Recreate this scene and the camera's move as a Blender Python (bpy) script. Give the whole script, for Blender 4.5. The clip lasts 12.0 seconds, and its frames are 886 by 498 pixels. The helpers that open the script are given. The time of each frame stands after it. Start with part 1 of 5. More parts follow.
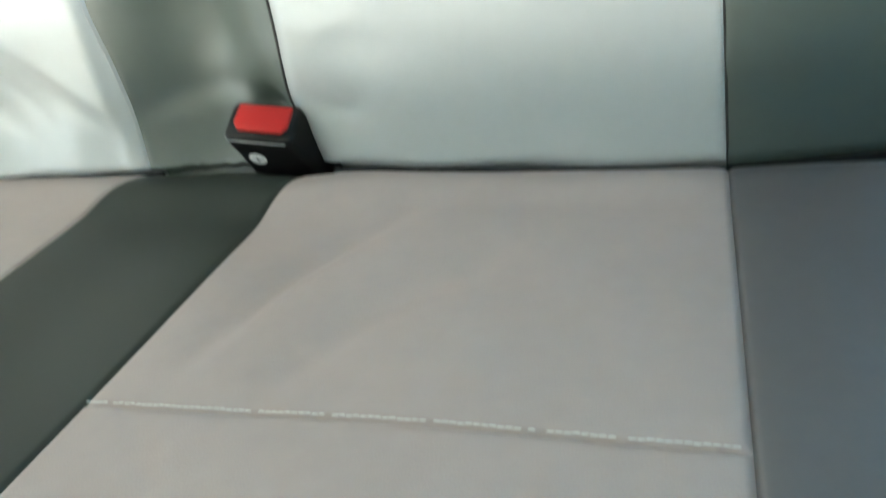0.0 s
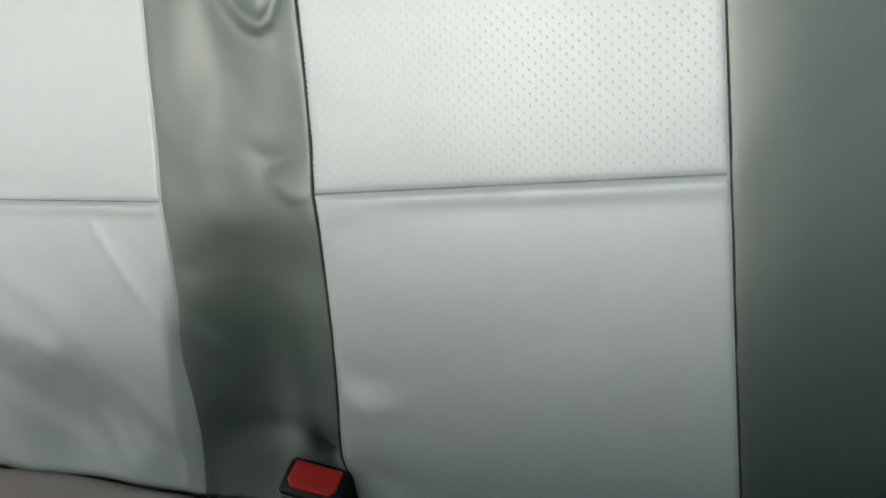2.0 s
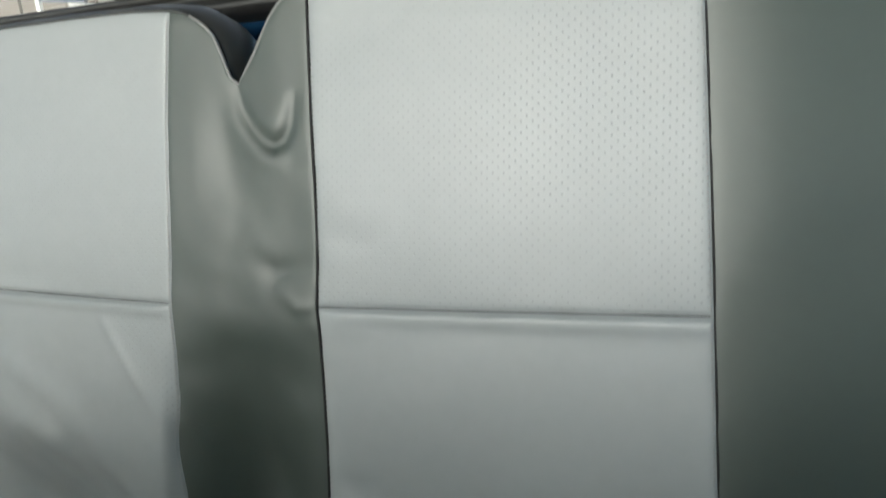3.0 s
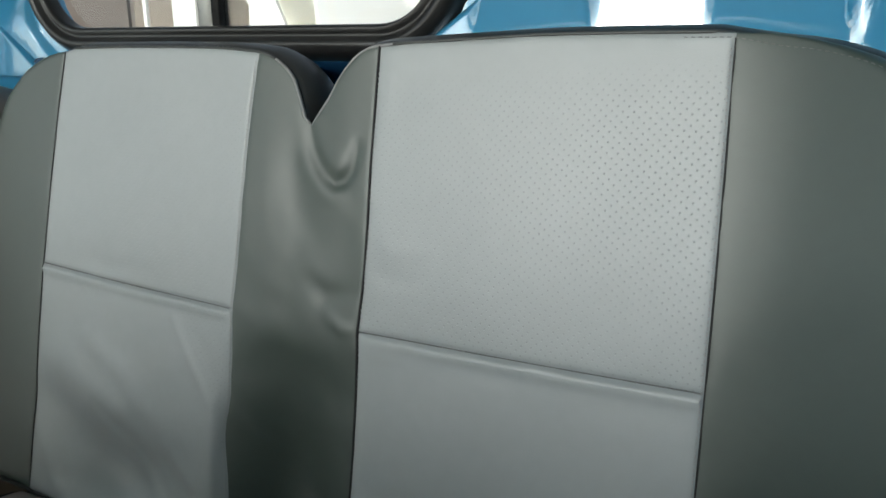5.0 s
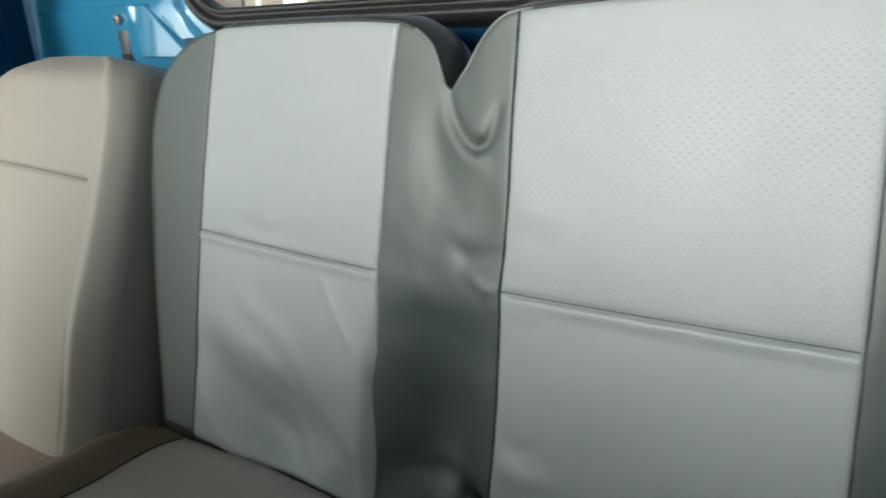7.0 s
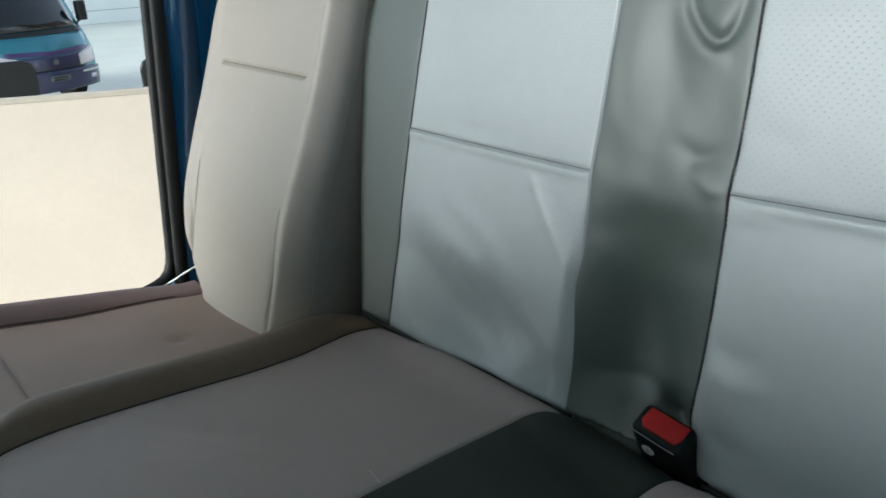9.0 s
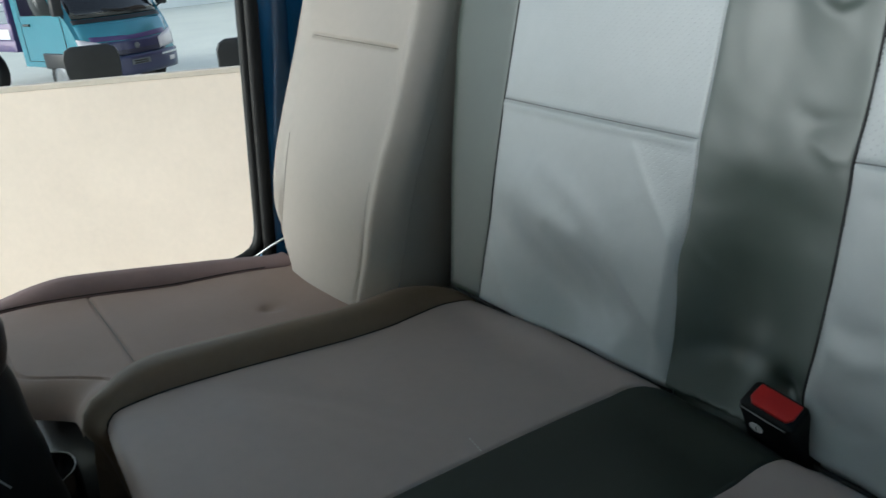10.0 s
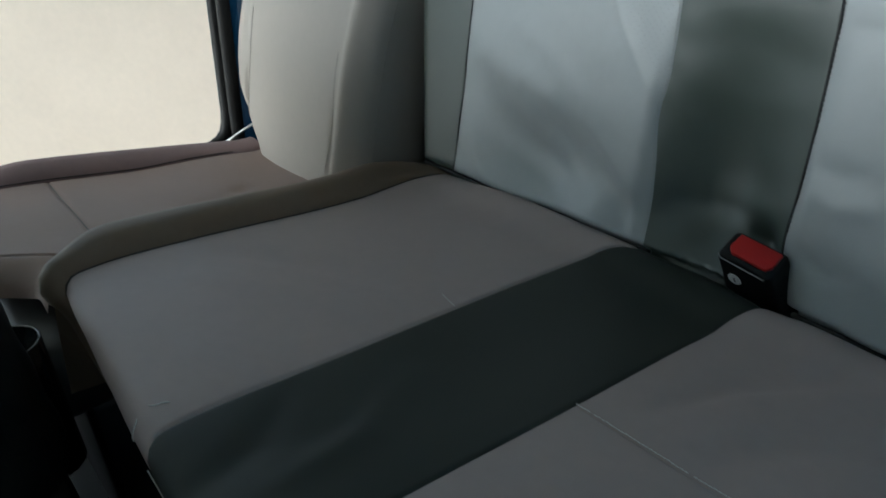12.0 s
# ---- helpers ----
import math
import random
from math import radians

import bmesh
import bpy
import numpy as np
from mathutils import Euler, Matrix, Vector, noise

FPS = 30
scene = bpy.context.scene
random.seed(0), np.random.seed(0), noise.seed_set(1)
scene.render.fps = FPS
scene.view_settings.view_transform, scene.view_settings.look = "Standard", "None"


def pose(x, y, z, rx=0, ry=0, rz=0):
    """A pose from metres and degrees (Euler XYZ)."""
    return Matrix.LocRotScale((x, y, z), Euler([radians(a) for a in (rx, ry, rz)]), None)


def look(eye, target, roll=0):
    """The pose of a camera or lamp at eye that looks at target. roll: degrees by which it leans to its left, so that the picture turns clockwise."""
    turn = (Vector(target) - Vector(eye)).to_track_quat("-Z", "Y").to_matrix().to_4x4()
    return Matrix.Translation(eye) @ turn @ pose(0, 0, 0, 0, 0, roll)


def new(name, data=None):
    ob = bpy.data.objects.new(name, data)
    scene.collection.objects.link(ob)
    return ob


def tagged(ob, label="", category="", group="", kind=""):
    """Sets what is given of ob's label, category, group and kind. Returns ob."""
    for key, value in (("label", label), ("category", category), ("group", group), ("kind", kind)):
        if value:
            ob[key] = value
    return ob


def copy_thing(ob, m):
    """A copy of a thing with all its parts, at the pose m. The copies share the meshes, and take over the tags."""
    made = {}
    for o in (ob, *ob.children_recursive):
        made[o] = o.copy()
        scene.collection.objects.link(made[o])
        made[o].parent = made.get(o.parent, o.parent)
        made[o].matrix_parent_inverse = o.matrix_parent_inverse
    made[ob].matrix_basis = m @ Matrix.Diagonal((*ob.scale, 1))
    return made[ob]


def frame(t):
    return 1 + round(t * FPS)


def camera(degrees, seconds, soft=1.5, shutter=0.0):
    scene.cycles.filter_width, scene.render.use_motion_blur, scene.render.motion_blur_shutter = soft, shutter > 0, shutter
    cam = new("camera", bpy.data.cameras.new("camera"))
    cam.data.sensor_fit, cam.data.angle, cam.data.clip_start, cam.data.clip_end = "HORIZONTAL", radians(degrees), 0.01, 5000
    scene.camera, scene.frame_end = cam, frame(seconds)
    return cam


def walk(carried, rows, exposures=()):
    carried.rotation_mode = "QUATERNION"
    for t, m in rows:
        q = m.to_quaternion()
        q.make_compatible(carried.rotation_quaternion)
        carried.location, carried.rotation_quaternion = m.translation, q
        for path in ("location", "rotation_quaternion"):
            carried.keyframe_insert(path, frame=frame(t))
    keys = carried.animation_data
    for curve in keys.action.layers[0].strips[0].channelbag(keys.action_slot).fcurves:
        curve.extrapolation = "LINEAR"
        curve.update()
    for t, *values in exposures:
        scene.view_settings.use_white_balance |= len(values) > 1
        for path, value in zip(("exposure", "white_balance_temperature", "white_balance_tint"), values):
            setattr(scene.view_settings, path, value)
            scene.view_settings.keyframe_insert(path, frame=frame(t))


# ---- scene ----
cam = camera(61.4, 12.0, soft=1.5, shutter=0.5)
PATH = [
    (0, (0.2692, -0.4018, 0.6792), (-0.0472, 0.3422, 0.0907), -14.50),
    (0.5, (0.2781, -0.4153, 0.6829), (-0.0538, 0.4011, 0.2102), -11.56),
    (1, (0.2860, -0.3827, 0.7599), (-0.0600, 0.4321, 0.2947), -12.69),
    (1.5, (0.2768, -0.3868, 0.7924), (-0.0683, 0.4547, 0.3768), -10.12),
    (2, (0.2888, -0.3792, 0.8142), (-0.0871, 0.4798, 0.4664), -8.00),
    (2.5, (0.2891, -0.3772, 0.8520), (-0.1098, 0.4705, 0.5022), -8.50),
    (3, (0.3002, -0.3854, 0.8574), (-0.0812, 0.5004, 0.5930), -5.50),
    (3.2, (0.3028, -0.3869, 0.8742), (-0.0913, 0.4996, 0.6317), -4.91),
    (3.5, (0.3067, -0.3933, 0.8885), (-0.1112, 0.4896, 0.6741), -4.70),
    (3.7, (0.3141, -0.3944, 0.8940), (-0.1059, 0.4914, 0.6968), -3.90),
    (5.5, (0.3448, -0.4287, 0.9155), (-0.1136, 0.4094, 0.6199), 0.15),
    (6, (0.3487, -0.4299, 0.9109), (-0.1146, 0.4028, 0.6077), -0.46),
    (6.5, (0.3376, -0.4355, 0.9069), (-0.1606, 0.3718, 0.5907), -1.46),
    (7, (0.3219, -0.4521, 0.9154), (-0.2427, 0.3130, 0.6059), -3.20),
    (7.2, (0.3205, -0.4481, 0.9112), (-0.2763, 0.2891, 0.5943), -3.62),
    (9, (0.2856, -0.5078, 0.8712), (-0.4135, 0.1077, 0.5074), -2.85),
    (9.5, (0.2733, -0.5198, 0.8675), (-0.4512, 0.0590, 0.4932), -3.14),
    (10, (0.2630, -0.5335, 0.8605), (-0.4853, 0.0088, 0.4784), -4.19),
    (10.5, (0.2578, -0.5409, 0.8486), (-0.5011, -0.0232, 0.4535), -4.35),
    (11, (0.2554, -0.5366, 0.8328), (-0.4712, 0.0011, 0.4052), -4.19),
    (11.5, (0.2573, -0.5354, 0.8114), (-0.4638, -0.0109, 0.3587), -4.16),
    (12, (0.2640, -0.5303, 0.7958), (-0.4352, -0.0014, 0.3147), -4.34),
]
EXPOSURES = [(0, 2.90, 6850, 3), (0.5, 2.52, 6850, 3), (1.0, 1.82, 6780, 3), (1.5, 1.25, 6600, 4), (2.5, 0.92, 6650, 5), (3.0, 0.64, 6500, 5), (3.5, 0.53, 6350, 4), (3.7, 0.22, 6200, 3), (5.5, 0.23, 6350, 4), (6.0, 0.56, 6400, 4), (7.2, 0.66, 6400, 4), (9.0, 0.69, 5900, 3), (10.0, 0.49, 5900, 3), (11.0, 0.34, 5900, 3), (12.0, 0.43, 5750, 2)]
walk(cam, [(t, look(e, g, r)) for t, e, g, r in PATH], EXPOSURES)
# ---- world, sun, exposure ----
world = bpy.data.worlds.new("world")
scene.world = world
world.use_nodes = True
wn = world.node_tree.nodes
sky = wn.new("ShaderNodeTexSky")
sky.sky_type, sky.sun_disc = "NISHITA", False
sky.sun_elevation, sky.sun_rotation = radians(20), radians(194.6)
sky.air_density, sky.dust_density = 1.0, 1.0
haze = wn.new("ShaderNodeHueSaturation")
haze.inputs["Saturation"].default_value = 0.5
world.node_tree.links.new(sky.outputs[0], haze.inputs["Color"])
world.node_tree.links.new(haze.outputs[0], wn["Background"].inputs[0])
wn["Background"].inputs[1].default_value = 0.17
sun = new("sun", bpy.data.lights.new("sun", "SUN"))
sun.data.energy, sun.data.angle, sun.data.color = 1.6, radians(20), (1.0, 0.985, 0.95)
sun.matrix_world = look((-1.05, -4.02, 1.53), (0, 0, 0))


# ---- materials ----
def material(name, colour, rough=0.5, metal=0.0, coat=0.0, spec=0.5):
    m = bpy.data.materials.new(name)
    m.use_nodes = True
    b = m.node_tree.nodes["Principled BSDF"]
    b.inputs["Base Color"].default_value = (*colour, 1)
    b.inputs["Roughness"].default_value = rough
    b.inputs["Metallic"].default_value = metal
    b.inputs["Coat Weight"].default_value = coat
    b.inputs["Coat Roughness"].default_value = 0.05
    b.inputs["Specular IOR Level"].default_value = spec
    return m


def node(m, kind, **values):
    n = m.node_tree.nodes.new(kind)
    for key, value in values.items():
        n.inputs[key].default_value = value
    return n


def math_node(m, op, a, b=None):
    n = m.node_tree.nodes.new("ShaderNodeMath")
    n.operation = op
    for k, v in enumerate((a, b)):
        if v is None:
            continue
        if isinstance(v, (int, float)):
            n.inputs[k].default_value = v
        else:
            m.node_tree.links.new(v, n.inputs[k])
    return n.outputs[0]


def worn(m, fine=900.0, fine_depth=0.12, broad=9.0, tint=0.12, rough_var=0.1, voronoi=True, pucker=0.0):
    """Grain relief, and soft stains in colour and gloss, in metres of the object."""
    t, link = m.node_tree, m.node_tree.links.new
    b = t.nodes["Principled BSDF"]
    where = t.nodes.new("ShaderNodeTexCoord").outputs["Object"]
    if voronoi:
        g = node(m, "ShaderNodeTexVoronoi", Scale=fine)
        height = g.outputs["Distance"]
    else:
        g = node(m, "ShaderNodeTexNoise", Scale=fine, Detail=3.0)
        height = g.outputs[0]
    link(where, g.inputs["Vector"])
    n1 = node(m, "ShaderNodeTexNoise", Scale=broad, Detail=5.0, Roughness=0.6)
    link(where, n1.inputs["Vector"])
    n2 = node(m, "ShaderNodeTexNoise", Scale=broad * 14, Detail=3.0)
    link(where, n2.inputs["Vector"])
    mixed = math_node(m, "ADD", math_node(m, "MULTIPLY", n1.outputs[0], 0.7), math_node(m, "MULTIPLY", n2.outputs[0], 0.3))
    colour = b.inputs["Base Color"].default_value[:]
    ramp = t.nodes.new("ShaderNodeValToRGB")
    ramp.color_ramp.elements[0].position, ramp.color_ramp.elements[1].position = 0.3, 0.7
    ramp.color_ramp.elements[0].color = (*[c * (1 - tint) for c in colour[:3]], 1)
    ramp.color_ramp.elements[1].color = (*[min(1, c * (1 + tint)) for c in colour[:3]], 1)
    link(mixed, ramp.inputs[0])
    link(ramp.outputs[0], b.inputs["Base Color"])
    r = b.inputs["Roughness"].default_value
    link(math_node(m, "ADD", math_node(m, "MULTIPLY", mixed, rough_var), r - rough_var / 2), b.inputs["Roughness"])
    bump = node(m, "ShaderNodeBump", Strength=fine_depth, Distance=0.0006)
    link(height, bump.inputs["Height"])
    if pucker:
        soft = node(m, "ShaderNodeTexNoise", Scale=17.0, Detail=2.0, Roughness=0.4, Distortion=0.2)
        link(where, soft.inputs["Vector"])
        swell = node(m, "ShaderNodeBump", Strength=pucker, Distance=0.006)
        link(soft.outputs[0], swell.inputs["Height"])
        link(swell.outputs[0], bump.inputs["Normal"])
    link(bump.outputs[0], b.inputs["Normal"])
    return m


def perforated(m, pitch=0.0078, row=0.0037, radius=0.00088, corner=False):
    """Staggered small holes, laid out along the UV map, which is in metres; they fade where the foil was not punched through:
    towards the top edge, or, with corner, all but a corner by the middle strip."""
    t, link = m.node_tree, m.node_tree.links.new
    b = t.nodes["Principled BSDF"]
    uv = t.nodes.new("ShaderNodeUVMap").outputs[0]
    sep = t.nodes.new("ShaderNodeSeparateXYZ")
    link(uv, sep.inputs[0])
    v = math_node(m, "DIVIDE", sep.outputs[1], row)
    vi = math_node(m, "FLOOR", v)
    odd = math_node(m, "MULTIPLY", math_node(m, "FLOORED_MODULO", vi, 2.0), 0.5)
    u = math_node(m, "FRACT", math_node(m, "ADD", math_node(m, "DIVIDE", sep.outputs[0], pitch), odd))
    du = math_node(m, "MULTIPLY", math_node(m, "SUBTRACT", u, 0.5), pitch)
    dv = math_node(m, "MULTIPLY", math_node(m, "SUBTRACT", math_node(m, "FRACT", v), 0.5), row)
    far = math_node(m, "SQRT", math_node(m, "ADD", math_node(m, "MULTIPLY", du, du), math_node(m, "MULTIPLY", dv, dv)))
    hole = t.nodes.new("ShaderNodeMapRange")
    hole.inputs["From Min"].default_value, hole.inputs["From Max"].default_value = radius, radius * 0.25
    link(far, hole.inputs["Value"])
    patchy = node(m, "ShaderNodeTexNoise", Scale=11.0, Detail=1.0)
    link(uv, patchy.inputs["Vector"])
    fade = t.nodes.new("ShaderNodeMapRange")
    fade.inputs["From Min"].default_value, fade.inputs["From Max"].default_value = 0.3, 0.6
    fade.inputs["To Min"].default_value, fade.inputs["To Max"].default_value = 0.34, 0.85
    link(patchy.outputs[0], fade.inputs["Value"])
    side = math_node(m, "DIVIDE", math_node(m, "FLOORED_MODULO", math_node(m, "ADD", sep.outputs[0], 0.41), 0.41), 0.28)
    low_wear = math_node(m, "ADD", math_node(m, "MULTIPLY", math_node(m, "GREATER_THAN", sep.outputs[0], -0.07), 0.55), 0.35)
    worn_side = math_node(m, "MULTIPLY", math_node(m, "ADD", math_node(m, "MULTIPLY", side, 0.1), 0.5), low_wear)
    amount = math_node(m, "MULTIPLY", math_node(m, "MULTIPLY", hole.outputs[0], fade.outputs[0]), worn_side)
    zone = t.nodes.new("ShaderNodeMapRange")
    if corner:
        zone.inputs["From Min"].default_value, zone.inputs["From Max"].default_value = 0.0, 0.012
        slant = math_node(m, "ADD", math_node(m, "MULTIPLY", sep.outputs[1], 0.72), sep.outputs[0])
        link(math_node(m, "ADD", slant, 0.032), zone.inputs["Value"])
        amount = math_node(m, "MULTIPLY", hole.outputs[0], 0.3)
    else:
        zone.inputs["From Min"].default_value, zone.inputs["From Max"].default_value = 0.484, 0.452
        link(math_node(m, "SUBTRACT", sep.outputs[1], math_node(m, "MULTIPLY", sep.outputs[0], 0.06)), zone.inputs["Value"])
    amount = math_node(m, "MULTIPLY", amount, zone.outputs[0])
    mix = t.nodes.new("ShaderNodeMix")
    mix.data_type = "RGBA"
    old = b.inputs["Base Color"].links[0].from_socket
    link(amount, mix.inputs["Factor"])
    link(old, mix.inputs[6])
    mix.inputs[7].default_value = (0.19, 0.20, 0.215, 1)
    link(mix.outputs[2], b.inputs["Base Color"])
    dent = node(m, "ShaderNodeBump", Strength=0.35, Distance=0.0008)
    dent.invert = True
    link(math_node(m, "MULTIPLY", hole.outputs[0], zone.outputs[0]), dent.inputs["Height"])
    link(b.inputs["Normal"].links[0].from_socket, dent.inputs["Normal"])
    link(dent.outputs[0], b.inputs["Normal"])
    return m


LIGHT = (0.385, 0.412, 0.418)
vinyl_light = worn(material("light_grey_vinyl", LIGHT, 0.46, 0.0, 0.0, 1.0), 1100, 0.10, 7, 0.05, pucker=0.34)
vinyl_holes = perforated(worn(material("perforated_grey_vinyl", LIGHT, 0.46, 0.0, 0.0, 1.0), 1100, 0.10, 7, 0.05, pucker=0.13))
vinyl_corner = perforated(worn(material("part_perforated_grey_vinyl", LIGHT, 0.46, 0.0, 0.0, 1.0), 1100, 0.10, 7, 0.05, pucker=0.34), corner=True)
vinyl_seat = worn(material("seat_grey_vinyl", (0.422, 0.347, 0.328), 0.50), 1000, 0.14, 6, 0.06, pucker=0.15)
vinyl_dark = worn(material("dark_olive_grey_vinyl", (0.053, 0.0720, 0.0605), 0.48, 0.0, 0.0, 1.0), 950, 0.06, 8, 0.10, pucker=0.12)
vinyl_side = worn(material("dark_warm_grey_vinyl", (0.122, 0.112, 0.114), 0.46, 0.0, 0.0, 0.6), 950, 0.08, 8, 0.10)
vinyl_brown = worn(material("brown_grey_vinyl", (0.170, 0.120, 0.082), 0.50, 0.0, 0.0, 0.35), 950, 0.12, 8, 0.10)
vinyl_strip = worn(material("blackish_grey_vinyl", (0.027, 0.033, 0.027), 0.50, 0.0, 0.0, 0.35), 950, 0.08, 8, 0.10)
vinyl_band = worn(material("charcoal_vinyl", (0.045, 0.046, 0.045), 0.45), 950, 0.12, 8, 0.10)
vinyl_beige = worn(material("beige_grey_vinyl", (0.44, 0.394, 0.345), 0.47), 1000, 0.12, 6, 0.05)
fabric_violet = worn(material("purplish_brown_seat_cloth", (0.27, 0.185, 0.182), 0.66), 1300, 0.3, 6, 0.10)
fabric_brown = worn(material("brown_grey_seat_cloth", (0.335, 0.243, 0.211), 0.62), 1300, 0.3, 6, 0.07)
piping_dark = material("charcoal_piping", (0.07, 0.072, 0.070), 0.4)
# painted highlight for the notch piping and the buckle's front edge
highlight_grey = material("grey_highlight", (0.29, 0.29, 0.285), 0.3)
thread_brown = material("dark_brown_thread", (0.035, 0.026, 0.024), 0.7)
thread_dark = material("black_thread", (0.015, 0.015, 0.015), 0.7)
thread_seam = material("grey_seam", (0.17, 0.17, 0.17), 0.7)
thread_beige = material("beige_seam", (0.25, 0.23, 0.20), 0.7)
thread_pale = material("faded_thread", (0.42, 0.41, 0.40), 0.7)
thread_soft = material("pale_beige_seam", (0.33, 0.30, 0.26), 0.7)
thread_top = material("grey_thread", (0.17, 0.17, 0.165), 0.7)
thread_light = material("white_thread", (0.66, 0.66, 0.64), 0.7)
plastic_black = worn(material("black_plastic", (0.012, 0.012, 0.013), 0.42), 700, 0.1, 12, 0.2)
plastic_gloss = worn(material("smooth_black_plastic", (0.006, 0.006, 0.007), 0.36, 0.0, 0.0, 0.25), 700, 0.03, 12, 0.2)
knob_leather = worn(material("scuffed_black_leather", (0.010, 0.010, 0.012), 0.40, 0.0, 0.0, 0.5), 420, 0.35, 16, 0.25, 0.25, pucker=0.25)
plastic_red = worn(material("red_plastic", (0.62, 0.022, 0.022), 0.36), 500, 0.05, 20, 0.06)
plastic_rim = worn(material("glossy_black_plastic", (0.008, 0.008, 0.008), 0.14, 0.0, 0.6, 0.5), 700, 0.02, 12, 0.2)
ring_grey = material("pale_grey_print", (0.60, 0.60, 0.60), 0.5)
paper_white = material("white_sticker", (0.8, 0.8, 0.8), 0.5)
rubber = worn(material("black_rubber", (0.012, 0.012, 0.012), 0.5, 0.0, 0.0, 0.25), 500, 0.15, 14, 0.2)
gasket = worn(material("smooth_black_gasket", (0.022, 0.022, 0.022), 0.33, 0.0, 0.0, 0.6), 500, 0.10, 14, 0.2)
paint_blue = worn(material("sky_blue_car_paint", (0.045, 0.31, 0.56), 0.28, 0.1, 1.0), 60, 0.02, 4, 0.05, 0.04, False)
paint_blue.node_tree.nodes["Principled BSDF"].inputs["Coat IOR"].default_value = 2.1
# the cab's sky blue paint again, with shade put into the colour
paint_shaded = worn(material("shaded_blue_car_paint", (0.012, 0.070, 0.165), 0.22, 0.5, 1.0), 60, 0.02, 4, 0.05, 0.04, False)
lining = worn(material("grey_headliner", (0.46, 0.46, 0.45), 0.9), 400, 0.4, 5, 0.06, 0.05, False)
mat_floor = worn(material("black_floor_mat", (0.02, 0.02, 0.02), 0.7), 300, 0.5, 7, 0.2, 0.1, False)
steel = worn(material("zinc_steel", (0.55, 0.55, 0.53), 0.35, 1.0), 200, 0.1, 20, 0.1, 0.1, False)
steel_dull = worn(material("dull_dark_steel", (0.16, 0.17, 0.18), 0.5, 0.6), 200, 0.1, 20, 0.15, 0.1, False)
cream = worn(material("cream_laminate", (0.90, 0.748, 0.635), 0.45), 60, 0.02, 2.2, 0.05, 0.08, False)
edge_brown = worn(material("pale_brown_edge_band", (0.66, 0.56, 0.47), 0.5), 60, 0.05, 6, 0.1, 0.1, False)
brown_wall = worn(material("brown_wall_panel", (0.125, 0.098, 0.082), 0.6), 80, 0.1, 1.5, 0.08, 0.1, False)
white_wall = worn(material("white_wall_paint", (0.86, 0.88, 0.86), 0.6), 60, 0.1, 0.8, 0.04, 0.1, False)
white_board = worn(material("white_board", (0.86, 0.86, 0.85), 0.4), 60, 0.05, 2, 0.03, 0.1, False)
navy_panel = worn(material("navy_panel", (0.025, 0.05, 0.11), 0.4), 60, 0.05, 2, 0.1, 0.1, False)
tile_grey = worn(material("glossy_pale_tile", (0.76, 0.76, 0.65), 0.30), 30, 0.05, 0.6, 0.10, 0.12, False)
joint_grey = worn(material("tile_joint", (0.30, 0.31, 0.30), 0.7), 90, 0.1, 2, 0.1, 0.1, False)
teal_paint = worn(material("teal_truck_paint", (0.035, 0.22, 0.29), 0.25, 0.3, 1.0), 60, 0.02, 3, 0.05, 0.05, False)
navy_paint = worn(material("navy_truck_paint", (0.018, 0.022, 0.085), 0.3, 0.2, 0.8), 60, 0.02, 3, 0.1, 0.05, False)
purple_paint = worn(material("violet_truck_paint", (0.055, 0.030, 0.13), 0.4, 0.1, 0.5), 60, 0.02, 3, 0.1, 0.05, False)
lamp_glass = material("clear_lamp_lens", (0.75, 0.70, 0.72), 0.12, 0.0, 1.0)
dark_glass = material("dark_windscreen", (0.01, 0.012, 0.014), 0.06, 0.0, 0.5)
glass = material("window_glass", (1, 1, 1), 0.0)
glass.node_tree.nodes["Principled BSDF"].inputs["Transmission Weight"].default_value = 1.0
glass.node_tree.nodes["Principled BSDF"].inputs["IOR"].default_value = 1.45


# ---- helpers for building ----
def empty(name, base, label, category, group="", kind=""):
    ob = new(name)
    ob.empty_display_size = 0.05
    ob.location = base
    return tagged(ob, label, category, group, kind)


def mesh_object(name, bm, mat, smooth=True):
    me = bpy.data.meshes.new(name)
    bm.normal_update()
    bm.to_mesh(me)
    bm.free()
    me.materials.append(mat)
    if smooth:
        me.shade_smooth()
    return new(name, me)


def part(name, bm, mat, parent, label="", smooth=True):
    """One mesh, whose points are in world metres, under a thing or a part."""
    ob = mesh_object(name, bm, mat, smooth)
    ob.parent = parent
    if parent.type == "EMPTY":
        ob.matrix_parent_inverse = Matrix.Translation(parent.location).inverted()
    return tagged(ob, label)


def structure(name, bm, mat, label="", category="", smooth=False):
    return tagged(mesh_object(name, bm, mat, smooth), label, category or name.split("_")[0], kind="structure")


def spaced(n, width, fine=0.0009):
    """n even steps from 0 to 1, with closer ones by both ends, over that many metres."""
    near = [0, fine, fine * 2.2, fine * 4, fine * 7, fine * 12]
    near = [v / width for v in near if v / width < 0.2]
    inner = [near[-1] + (1 - 2 * near[-1]) * k / n for k in range(1, n)]
    return near + inner + [1 - v for v in reversed(near)]


def smoothstep(a, b, x):
    x = min(1.0, max(0.0, (x - a) / (b - a)))
    return x * x * (3 - 2 * x)


def bell(x, middle, width):
    return math.exp(-(((x - middle) / width) ** 2))


